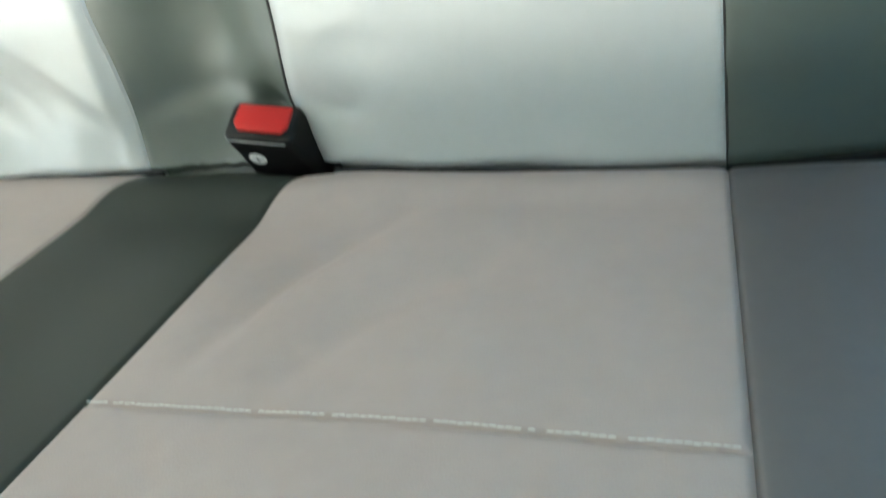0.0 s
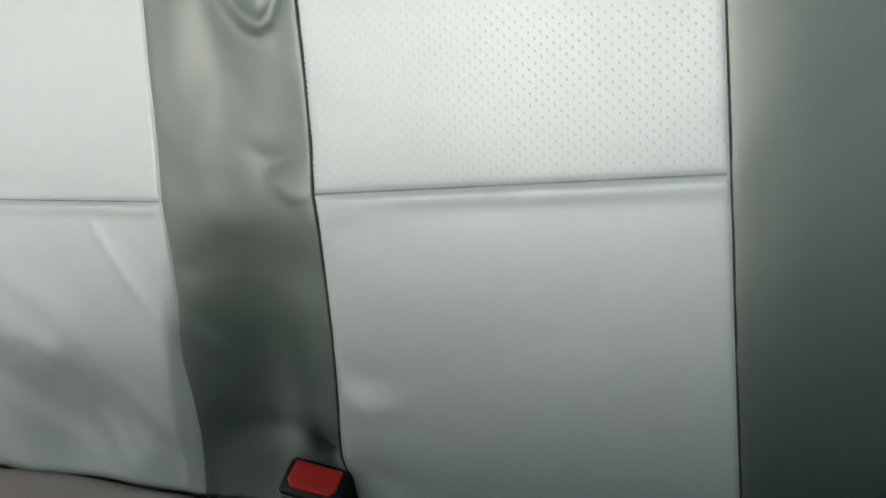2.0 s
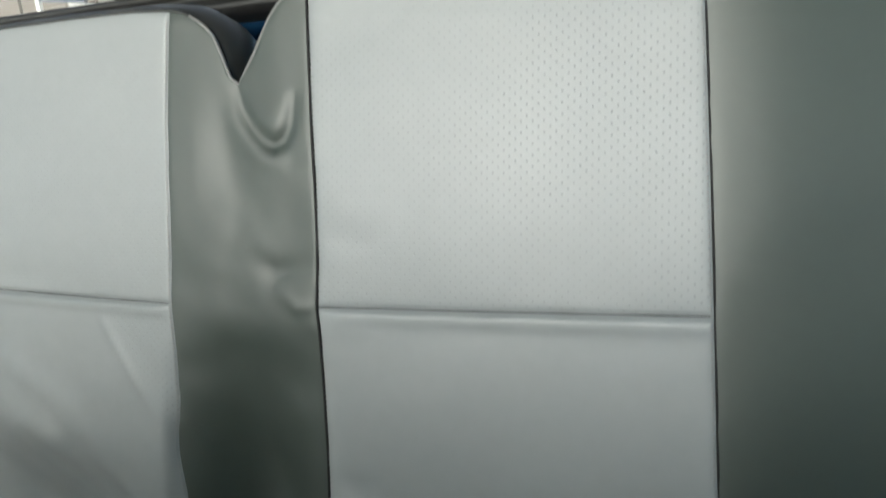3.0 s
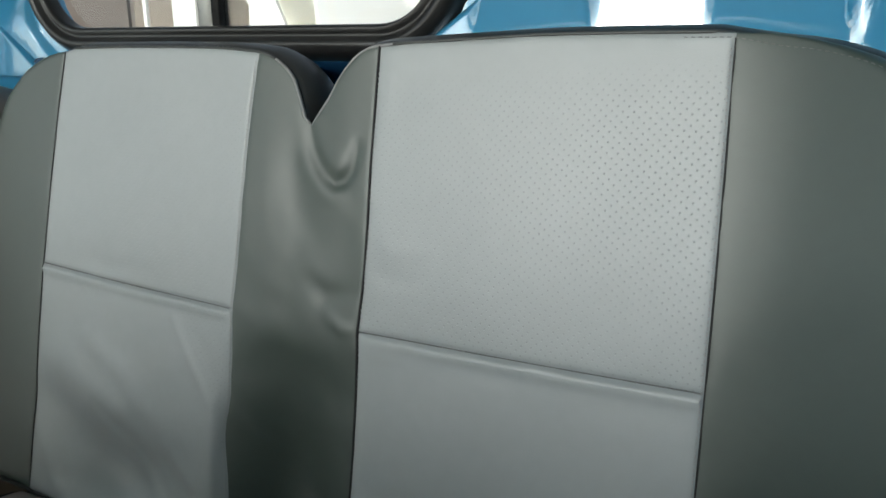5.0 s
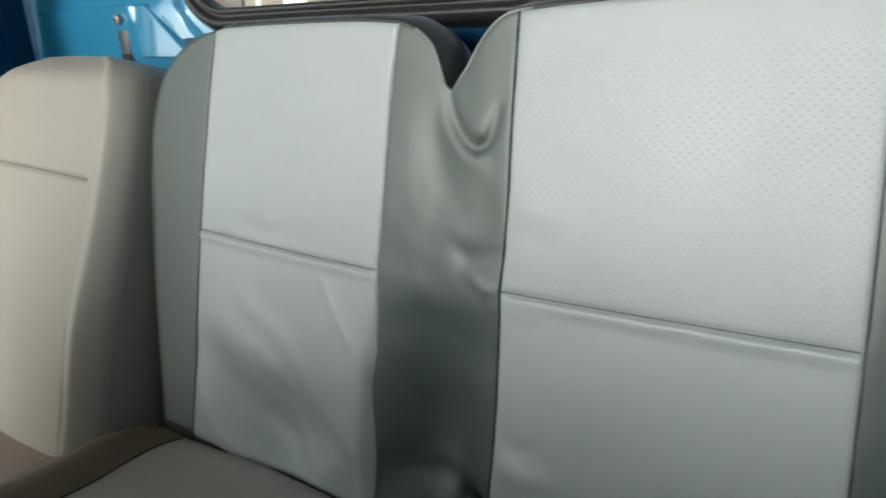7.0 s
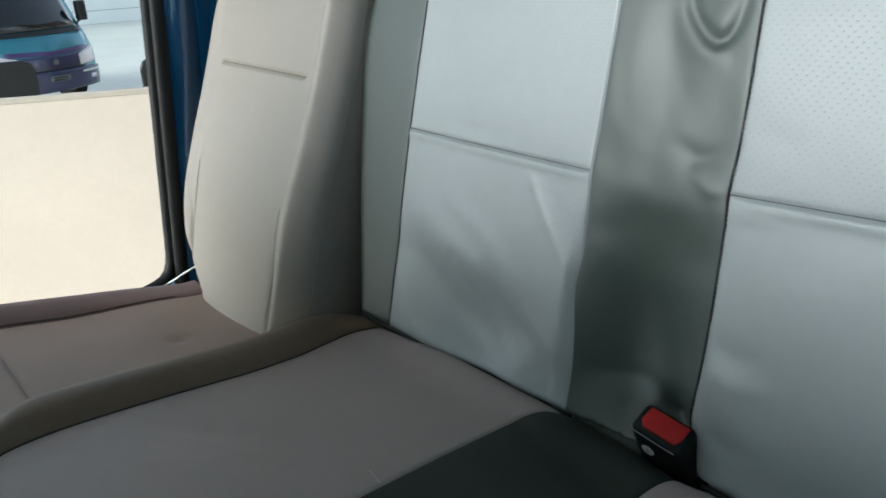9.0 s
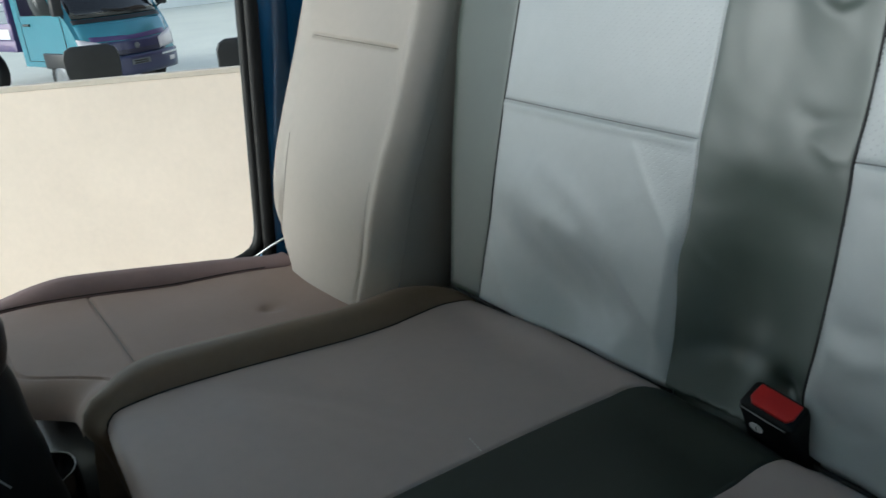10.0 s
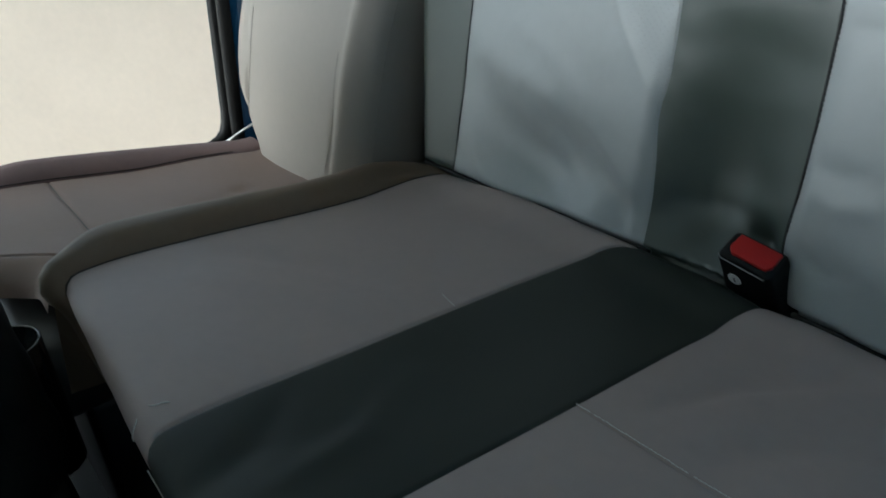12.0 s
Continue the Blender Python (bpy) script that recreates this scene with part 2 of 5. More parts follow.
def through_points(points):
    """A smooth curve y(x) through a few points."""
    xs, ys = [p[0] for p in points], [p[1] for p in points]
    slopes = [(ys[k + 1] - ys[k]) / (xs[k + 1] - xs[k]) for k in range(len(xs) - 1)]
    tangent = [slopes[0]] + [0 if a * b <= 0 else 2 * a * b / (a + b) for a, b in zip(slopes, slopes[1:])] + [slopes[-1]]

    def at(x):
        x = min(xs[-1], max(xs[0], x))
        k = max(i for i in range(len(xs) - 1) if xs[i] <= x)
        h = xs[k + 1] - xs[k]
        t = (x - xs[k]) / h
        return ((1 + 2 * t) * (1 - t) ** 2 * ys[k] + t * (1 - t) ** 2 * h * tangent[k]
                + t * t * (3 - 2 * t) * ys[k + 1] + t * t * (t - 1) * h * tangent[k + 1])
    return at


def grid(us, vs, at):
    """A sheet of quads; at(u, v) gives a place and a pair for the UV map."""
    bm = bmesh.new()
    layer = bm.loops.layers.uv.new("UVMap")
    rows, pair = [], {}
    for v in vs:
        row = []
        for u in us:
            place, uv = at(u, v)
            p = bm.verts.new(place)
            pair[p] = uv
            row.append(p)
        rows.append(row)
    for a, b in zip(rows, rows[1:]):
        for k in range(len(a) - 1):
            f = bm.faces.new((a[k], a[k + 1], b[k + 1], b[k]))
            for loop in f.loops:
                loop[layer].uv = pair[loop.vert]
    return bm


def sweep(points, radius, sides=8, closed=False, flat=1.0, across=None):
    """A round cord along points."""
    bm = bmesh.new()
    pts = [Vector(p) for p in points]
    rings = []
    n = len(pts)
    for k, p in enumerate(pts):
        a = pts[(k - 1) % n] if closed or k else p
        b = pts[(k + 1) % n] if closed or k < n - 1 else p
        along = (b - a).normalized()
        side = along.cross(Vector(across) if across else Vector((0, 0, 1)) if abs(along.z) < 0.9 else Vector((0, 1, 0))).normalized()
        up = side.cross(along)
        r = radius(k / max(1, n - 1)) if callable(radius) else radius
        rings.append([bm.verts.new(p + r * (math.cos(t) * side + flat * math.sin(t) * up))
                      for t in (2 * math.pi * j / sides for j in range(sides))])
    for k in range(n if closed else n - 1):
        a, b = rings[k], rings[(k + 1) % n]
        for j in range(sides):
            bm.faces.new((a[j], a[(j + 1) % sides], b[(j + 1) % sides], b[j]))
    if not closed:
        bm.faces.new(rings[0][::-1]), bm.faces.new(rings[-1])
    return bm


def box(x0, x1, y0, y1, z0, z1, bevel=0.0, segments=2, m=None):
    bm = bmesh.new()
    bmesh.ops.create_cube(bm, size=1)
    for v in bm.verts:
        v.co = ((x0 + x1) / 2 + v.co.x * (x1 - x0), (y0 + y1) / 2 + v.co.y * (y1 - y0), (z0 + z1) / 2 + v.co.z * (z1 - z0))
    if bevel:
        bmesh.ops.bevel(bm, geom=bm.edges[:], offset=bevel, segments=segments, profile=0.5, affect="EDGES")
    if m is not None:
        bmesh.ops.transform(bm, matrix=m, verts=bm.verts)
    return bm


def prism(outline, m, depth, bevel=0.0):
    """A plate: an outline in x and y, extruded along z, then put at the pose m."""
    bm = bmesh.new()
    f = bm.faces.new([bm.verts.new((x, y, 0)) for x, y in outline])
    got = bmesh.ops.extrude_face_region(bm, geom=[f])
    for v in got["geom"]:
        if isinstance(v, bmesh.types.BMVert):
            v.co.z += depth
    bmesh.ops.recalc_face_normals(bm, faces=bm.faces)
    if bevel:
        bmesh.ops.bevel(bm, geom=bm.edges[:], offset=bevel, segments=2, profile=0.5, affect="EDGES")
    bmesh.ops.transform(bm, matrix=m, verts=bm.verts)
    return bm


def lathe(profile, m, sides=24):
    """A turned body: radii and heights, round z, then put at the pose m."""
    bm = bmesh.new()
    rings = [[bm.verts.new((r * math.cos(t), r * math.sin(t), h)) for t in (2 * math.pi * k / sides for k in range(sides))] for r, h in profile]
    for a, b in zip(rings, rings[1:]):
        for k in range(sides):
            bm.faces.new((a[k], a[(k + 1) % sides], b[(k + 1) % sides], b[k]))
    bm.faces.new(rings[0][::-1]), bm.faces.new(rings[-1])
    bmesh.ops.transform(bm, matrix=m, verts=bm.verts)
    return bm


def add(bm, other):
    """Joins a second bmesh into the first."""
    me = bpy.data.meshes.new("joined")
    other.to_mesh(me)
    other.free()
    bm.from_mesh(me)
    bpy.data.meshes.remove(me)
    return bm


def stitches(points, normal, size=0.0009, length=0.0026, gap=0.0042, skip=0.0):
    """A row of short raised threads along points."""
    bm = bmesh.new()
    pts = [Vector(p) for p in points]
    done, target = 0.0, 0.0
    n = Vector(normal)
    chance = random.Random(7)
    for a, b in zip(pts, pts[1:]):
        span = (b - a).length
        if span < 1e-6:
            continue
        along = (b - a) / span
        side = along.cross(n).normalized()
        while target <= done + span:
            if skip and chance.random() < skip:
                target += gap * chance.uniform(0.6, 1.3)
                continue
            c = a + along * (target - done) + n * size * (0.3 if not skip else chance.uniform(-0.3, 0.4))
            v = [bm.verts.new(c + along * (i * length / 2) + side * (j * size / 2) + n * h)
                 for h, w in ((0, 1), (size * 0.7, 0.5)) for i, j in ((-w, -w), (w, -w), (w, w), (-w, w))]
            bm.faces.new(v[4:])
            for k in range(4):
                bm.faces.new((v[k], v[(k + 1) % 4], v[4 + (k + 1) % 4], v[4 + k]))
            target += gap
        done += span
    return bm


# ---- the cab: floor, walls, roof ----
FLOOR, GROUND = 0.0, -0.85
WALL = 0.215
structure("floor", box(-1.0, 0.52, -1.5, 0.21, -0.06, FLOOR), mat_floor, "black rubber mat on the cab floor", "floor")
structure("underbody", box(-0.99, 0.51, -1.5, 0.20, GROUND, -0.062), plastic_black, "dark underbody closing the space below the cab floor", "underbody")
structure("ceiling", box(-1.05, 0.58, -1.05, 0.27, 1.42, 1.47, 0.01), lining, "grey fabric headliner of the cab", "ceiling")


def rounded(x0, x1, z0, z1, r, n=8):
    """The outline of a window with round corners, counter-clockwise."""
    out = []
    for cx, cz, a in ((x1 - r, z0 + r, -90), (x1 - r, z1 - r, 0), (x0 + r, z1 - r, 90), (x0 + r, z0 + r, 180)):
        out += [(cx + r * math.cos(radians(a + 90 * k / n)), cz + r * math.sin(radians(a + 90 * k / n))) for k in range(n + 1)]
    return out


WX0, WX1, WZ0, WZ1, WR = -0.585, 0.018, 0.906, 1.27, 0.085


def rear_wall():
    """Pressed steel: a lower skin with a long step, and an opening with round corners."""
    bm = bmesh.new()

    def y(z):
        return WALL + 0.014 * smoothstep(0.944, 0.964, z)
    # rings from the opening outwards: a turned lip, a pressed recess, then the plain skin
    x0, x1, zl, zh = -1.03, 0.52, -0.1, 1.44
    cx, cz = (WX0 + WX1) / 2, (WZ0 + WZ1) / 2
    edge = rounded(WX0, WX1, WZ0, WZ1, WR, 10)
    rings = [[bm.verts.new((x, WALL + 0.04, z)) for x, z in edge]]
    for grow, deep in ((0.0, 0.009), (0.016, 0.009), (0.026, 0.0085), (0.031, 0.006), (0.036, 0.0015), (0.042, 0.0)):
        ring = rounded(WX0 - grow, WX1 + grow, WZ0 - grow, WZ1 + grow, WR + grow, 10)
        rings.append([bm.verts.new((x, y(z) + deep * (1 - 0.6 * smoothstep(0.94, 0.96, z)), z)) for x, z in ring])
    last = rounded(WX0 - 0.042, WX1 + 0.042, WZ0 - 0.042, WZ1 + 0.042, WR + 0.042, 10)
    for part_way in (0.06, 0.14, 0.3, 0.6, 1.0):
        ring = []
        for x, z in last:
            dx, dz = x - cx, z - cz
            k = min(((x1 if dx > 0 else x0) - cx) / dx if abs(dx) > 1e-6 else 9e9, ((zh if dz > 0 else zl) - cz) / dz if abs(dz) > 1e-6 else 9e9)
            fx, fz = x + (cx + dx * k - x) * part_way, z + (cz + dz * k - z) * part_way
            ring.append(bm.verts.new((fx, y(fz), fz)))
        rings.append(ring)
    n = len(edge)
    for a, b in zip(rings, rings[1:]):
        for k in range(n):
            bm.faces.new((a[k], a[(k + 1) % n], b[(k + 1) % n], b[k]))
    for cxn, czn in ((x0, zl), (x1, zl), (x1, zh), (x0, zh)):
        near = sorted(rings[-1], key=lambda v: (v.co.x - cxn) ** 2 + (v.co.z - czn) ** 2)[:2]
        if min((v.co.x - cxn) ** 2 + (v.co.z - czn) ** 2 for v in near) > 1e-6:
            bm.faces.new((near[0], bm.verts.new((cxn, y(czn), czn)), near[1]))
    # the outer skin behind the inner one
    for lx, hx, lo, hi in ((-1.03, -0.6, -0.1, 1.44), (0.03, 0.52, -0.1, 1.44), (-0.6, 0.03, -0.1, 0.90), (-0.6, 0.03, 1.28, 1.44)):
        v = [bm.verts.new(p) for p in ((lx, WALL + 0.04, lo), (hx, WALL + 0.04, lo), (hx, WALL + 0.04, hi), (lx, WALL + 0.04, hi))]
        bm.faces.new(v)
    bmesh.ops.recalc_face_normals(bm, faces=bm.faces)
    return bm


wall_rear = structure("wall_rear", rear_wall(), paint_blue, "glossy sky blue painted steel rear wall of the cab", "wall", True)
for k, (x, z) in enumerate(((0.06, 0.985), (0.13, 0.992), (0.20, 0.988), (0.28, 0.994), (0.36, 0.990))):
    dimple = part("weld_dimple", lathe([(0.0045, 0), (0.004, 0.0012), (0.002, 0.002)], pose(x, WALL + 0.0142, z, 90), 12), paint_blue, wall_rear)



def wall_band(left, right, high, mirror_spans):
    """A pressed band along the rear wall, its face slightly bent up or down along its length, with a groove above it."""
    def at(u, v):
        z = 0.868 + (high - 0.868) * min(1.0, v / 0.8)
        x = left(z) + u * (right(z) - left(z))
        # made-up tilts: these stretches mirror bright sky, the rest the dark dashboard
        tilt = -0.055
        for a, b in mirror_spans:
            tilt += 0.155 * smoothstep(a - 0.004, a + 0.004, x) * smoothstep(b + 0.004, b - 0.004, x)
        y = WALL - 0.005 + tilt * (z - 0.915)
        if v > 0.8:
            k = (v - 0.8) / 0.2
            y, z = y + 0.022 * smoothstep(0, 1, k), z + 0.004 * k
        rim = min(u, 1 - u) * (right(z) - left(z))
        return (x, y + 0.006 * math.exp(-((rim / 0.004) ** 2)), z), (x, z)
    return grid([k / 150 for k in range(151)], [k / 30 for k in range(31)], at)


part("pressed_band", wall_band(lambda z: 0.010 + (z - 0.93) * 1.4, lambda z: 0.51, 0.951, ((-0.05, 0.036), (0.144, 0.239), (0.336, 0.346))), paint_blue, wall_rear)
part("pressed_band", wall_band(lambda z: -0.97, lambda z: -0.597 - (z - 0.887) * 1.39, 0.940, ((-0.702, -0.5),)), paint_blue, wall_rear)
# shade behind the backrest, put in as a dark sheet on the wall
structure("rear_wall_recess", prism(rounded(WX0 - 0.02, WX1 + 0.03, 0.30, 0.892, 0.02, 4), pose(0, WALL - 0.001, 0, 90), 0.003), paint_shaded, "dark blue sheet for the shade on the wall below the rear window", "panel")

# rear window with its rubber frame, a divider and two panes
window_1 = empty("window_1", ((WX0 + WX1) / 2, WALL, WZ0), "sliding rear cab window in a thick black rubber frame", "window", kind="structure")
ring = rounded(WX0, WX1, WZ0, WZ1, WR, 12)
frame_bm = bmesh.new()
profile = [(0.004, 0.012), (-0.004, -0.004), (-0.012, -0.012), (-0.020, -0.010), (-0.0215, -0.004), (-0.026, -0.004), (-0.030, -0.009), (-0.034, -0.002), (-0.034, 0.014)]
loops = []
for inward, y in [(-p[0], p[1]) for p in profile]:
    grown = rounded(WX0 - 0.012 + inward, WX1 + 0.012 - inward, WZ0 - 0.012 + inward, WZ1 + 0.012 - inward, max(0.02, WR + 0.012 - inward), 12)
    loops.append([frame_bm.verts.new((x, WALL + y, z)) for x, z in grown])
for a, b in zip(loops, loops[1:]):
    for k in range(len(a)):
        frame_bm.faces.new((a[k], a[(k + 1) % len(a)], b[(k + 1) % len(a)], b[k]))
bmesh.ops.recalc_face_normals(frame_bm, faces=frame_bm.faces)
part("window_frame", frame_bm, gasket, window_1, "thick black rubber gasket")
part("divider", box(-0.312, -0.290, WALL + 0.006, WALL + 0.022, WZ0 + 0.012, WZ1 - 0.012, 0.002), steel, window_1, "grey metal channel")
part("divider_seal", box(-0.2895, -0.277, WALL + 0.004, WALL + 0.020, WZ0 + 0.012, WZ1 - 0.012, 0.002), rubber, window_1, "black rubber strip")
for x0, x1 in ((WX0 + 0.012, -0.312), (-0.277, WX1 - 0.012)):
    pane = part("pane", box(x0, x1, WALL + 0.012, WALL + 0.015, WZ0 + 0.012, WZ1 - 0.012), glass, window_1, "clear glass", smooth=False)
    pane.visible_shadow = False


def sheet(outline, x, thick, bevel=0.004):
    """A plate in the plane of y and z."""
    return prism(outline, Matrix(((0, 0, 1, x), (1, 0, 0, 0), (0, 1, 0, 0), (0, 0, 0, 1))), thick, bevel)


# driver's side: rear pillar, sill, front pillar and roof rail round the door opening
def lean_y(z):
    return (z - 0.40) * 0.088


pillar = bmesh.new()
plan = [(-0.994, 0.008), (-0.978, 0.004), (-0.960, 0.012), (-0.947, 0.028), (-0.942, 0.046), (-0.945, 0.066), (-0.955, 0.088), (-0.966, 0.110), (-0.972, 0.150), (-0.994, 0.150)]
levels = [0.0, 0.2, 0.34, 0.5, 0.7, 0.9, 1.1, 1.42]
rings = [[pillar.verts.new((x, y - 0.047 + (lean_y(z) if y < 0.14 else 0.09), z)) for x, y in plan] for z in levels]
for a, b in zip(rings, rings[1:]):
    for k in range(len(plan)):
        pillar.faces.new((a[k], a[(k + 1) % len(plan)], b[(k + 1) % len(plan)], b[k]))
bmesh.ops.recalc_face_normals(pillar, faces=pillar.faces)
# same blue as the cab; the dark tone paints in its shade
structure("pillar_rear", pillar, paint_shaded, "blue steel door pillar behind the driver, its shade painted in as dark blue", "pillar", True)
structure("wall_left", box(-1.05, -1.0, 0.19, 0.255, 0.0, 1.42), paint_blue, "blue painted cab side behind the pillar", "wall")
structure("sill_left", sheet([(-1.3, -0.06), (0.10, -0.06), (0.10, 0.33), (-0.05, 0.335), (-0.14, 0.32), (-0.34, 0.2), (-0.5, 0.04), (-1.3, 0.04)], -1.04, 0.05), paint_blue, "blue painted door sill and wheel arch", "sill")
structure("pillar_front", sheet([(-1.5, 0.0), (-1.0, 0.0), (-1.0, 0.75), (-0.86, 1.34), (-0.1, 1.34), (-0.1, 1.42), (-1.05, 1.42), (-1.5, 0.85)], -1.04, 0.05), paint_blue, "blue painted windscreen pillar and roof rail", "pillar")
path = [(-0.978, lean_y(z) - 0.043 + dy, z) for z, dy in ((1.30, -0.01), (1.1, 0), (0.9, 0), (0.75, 0), (0.6, 0), (0.5, 0), (0.42, 0), (0.40, 0), (0.38, -0.002), (0.364, -0.007), (0.352, -0.017), (0.345, -0.032), (0.341, -0.05))]
path += [(-0.978, y, z) for y, z in ((-0.16, 0.325), (-0.34, 0.21), (-0.5, 0.055), (-0.95, 0.05), (-0.985, 0.1), (-0.985, 0.75), (-0.86, 1.30), (-0.82, 1.325), (-0.02, 1.33))]
structure("pillar_trim", sweep([(-0.970, y + 0.013, z) for _, y, z in path[:8]] + [(-0.970, path[7][1] + 0.008, 0.34), (-0.970, path[7][1] + 0.003, 0.28)], 0.017, 14, False, 1.0, (1, 0, 0)), rubber, "black rubber trim strip on the door pillar", "trim", True)
structure("door_seal_left", sweep(path, 0.0125, 10, True, 1.0, (1, 0, 0)), rubber, "black rubber seal round the open door", "seal", True)
# passenger's side: an unseen wall, its opening sized to let side light in
structure("wall_right", sheet([(-1.0, 0.0), (0.255, 0.0), (0.255, 1.42), (0.08, 1.42), (-0.20, 1.30), (-0.30, 0.86), (-1.0, 0.82)], 0.53, 0.05), paint_blue, "unseen blue wall closing the passenger's side, its opening sized for side light", "wall")
structure("pillar_front_right", sheet([(-1.5, 0.0), (-1.0, 0.0), (-1.0, 0.75), (-0.86, 1.34), (0.08, 1.34), (0.08, 1.42), (-1.05, 1.42), (-1.5, 0.85)], 0.53, 0.05), paint_blue, "blue painted windscreen pillar and roof rail", "pillar")
structure("wall_front", box(-1.0, 0.53, -1.56, -1.5, -0.06, 0.84), plastic_black, "dark bulkhead below the windscreen", "wall")
# out of view; height and depth are set to keep low front light off the seats
structure("dashboard", box(-0.99, 0.52, -1.495, -1.02, 0.50, 1.0, 0.05, 4), plastic_black, "unseen black dashboard, its height set to shade the lower seats", "dashboard", True)

# ---- the passengers' bench ----
LEAN, SLOPE, SEAT = radians(13.64), radians(7.95), 0.42


def back(x, s, o=0.0):
    return Vector((x, s * math.sin(LEAN) - o * math.cos(LEAN), SEAT + s * math.cos(LEAN) + o * math.sin(LEAN)))


def seat(x, d, o=0.0):
    return Vector((x, d * math.cos(SLOPE) + o * math.sin(SLOPE), SEAT - d * math.sin(SLOPE) + o * math.cos(SLOPE)))


strip_left = through_points([(-0.06, -0.121), (0, -0.122), (0.04, -0.126), (0.08, -0.1308), (0.1, -0.1332), (0.12, -0.1361), (0.14, -0.1384), (0.152, -0.1381), (0.165, -0.1358), (0.18, -0.1342), (0.2, -0.1346), (0.22, -0.135), (0.24, -0.136), (0.26, -0.1375), (0.28, -0.1378), (0.32, -0.1371), (0.36, -0.1375), (0.4, -0.1377), (0.44, -0.1371), (0.48, -0.1348), (0.51, -0.1324)])
strip_right = through_points([(-0.06, 0.001), (0, 0.001), (0.03, 0.0015), (0.06, 0.0035), (0.08, 0.0047), (0.1, 0.0055), (0.12, 0.0055), (0.15, 0.0055), (0.18, 0.0049), (0.2, 0.0039), (0.22, 0.0033), (0.24, 0.0027), (0.252, 0.0017), (0.263, 0.0006), (0.305, 0.0011), (0.36, -0.0006), (0.42, -0.0035), (0.51, -0.0064)])
panel_right = through_points([(-0.06, 0.291), (0, 0.290), (0.07, 0.288), (0.18, 0.284), (0.27, 0.281), (0.325, 0.279), (0.41, 0.2755), (0.52, 0.2705)])
panel_left = through_points([(-0.06, -0.409), (0, -0.409), (0.15, -0.410), (0.267, -0.4115), (0.41, -0.409), (0.505, -0.402)])
out_left = through_points([(-0.06, -0.476), (0, -0.480), (0.03, -0.485), (0.10, -0.499), (0.17, -0.512), (0.28, -0.527), (0.352, -0.534), (0.387, -0.532), (0.435, -0.518), (0.469, -0.489), (0.491, -0.447), (0.4985, -0.405)])
out_right = through_points([(-0.06, 0.403), (0, 0.405), (0.3, 0.417), (0.40, 0.420), (0.45, 0.412), (0.475, 0.400), (0.492, 0.380), (0.502, 0.358), (0.5085, 0.333), (0.512, 0.305), (0.5125, 0.275)])
top_left = through_points([(-0.415, 0.4985), (-0.35, 0.5), (-0.2, 0.5005), (-0.14, 0.4975), (-0.127, 0.4955), (-0.110, 0.488), (-0.094, 0.475), (-0.085, 0.458), (-0.078, 0.441), (-0.070, 0.434)])
top_right = through_points([(-0.070, 0.434), (-0.055, 0.456), (-0.041, 0.480), (-0.026, 0.4955), (-0.015, 0.501), (-0.004, 0.503), (0.08, 0.508), (0.15, 0.511), (0.22, 0.5122), (0.275, 0.5125)])


def top(x):
    return top_left(x) if x < -0.070 else top_right(x)


def middle_seam(x):
    return 0.2677 - (x + 0.411) / 0.27 * 0.0072 if x < -0.07 else 0.264 + x / 0.28 * 0.007


def along(x, s, points):
    """The distance to a bent line and how far along it (0 to 1) the nearest place is."""
    best, where = 9.0, 0.0
    for k, ((ax, ay), (bx, by)) in enumerate(zip(points, points[1:])):
        dx, dy = bx - ax, by - ay
        t = min(1.0, max(0.0, ((x - ax) * dx + (s - ay) * dy) / (dx * dx + dy * dy)))
        far = math.hypot(x - ax - t * dx, s - ay - t * dy)
        if far < best:
            best, where = far, (k + t) / (len(points) - 1)
    return best, where


def fold(x, s, points, width, height):
    far, t = along(x, s, points)
    return 0.0 if far > 3 * width else height * math.exp(-((far / width) ** 2)) * (0.25 + 0.75 * math.sin(math.pi * (0.12 + 0.76 * t)))


STRIP_FOLDS = [
    # the puff under the notch, the crease that rounds it, and the drag lines that run from it
    ([(-0.048, 0.414), (-0.036, 0.404), (-0.027, 0.409)], 0.014, 0.0014),
    ([(-0.070, 0.430), (-0.065, 0.414), (-0.057, 0.402), (-0.047, 0.392), (-0.037, 0.386), (-0.028, 0.389), (-0.021, 0.400), (-0.018, 0.418)], 0.0056, -0.0031),
    ([(-0.077, 0.412), (-0.066, 0.392), (-0.050, 0.377), (-0.030, 0.374)], 0.0080, 0.0010),
    ([(-0.082, 0.392), (-0.072, 0.362), (-0.050, 0.336), (-0.018, 0.314)], 0.021, -0.0018),
    ([(-0.052, 0.298), (-0.036, 0.289), (-0.014, 0.293)], 0.0095, -0.0020),
    ([(-0.034, 0.275), (-0.016, 0.263), (-0.003, 0.264)], 0.0050, 0.0012),
    ([(-0.132, 0.262), (-0.07, 0.243), (-0.006, 0.248)], 0.016, 0.0009),
    ([(-0.132, 0.205), (-0.08, 0.222), (-0.01, 0.205)], 0.016, -0.0011),
    ([(-0.134, 0.190), (-0.10, 0.172), (-0.05, 0.168), (0.002, 0.180)], 0.014, 0.0010),
    ([(-0.134, 0.172), (-0.118, 0.150), (-0.095, 0.135)], 0.0055, 0.0014),
    ([(-0.064, 0.088), (-0.04, 0.084), (-0.018, 0.092)], 0.014, 0.0013),
]
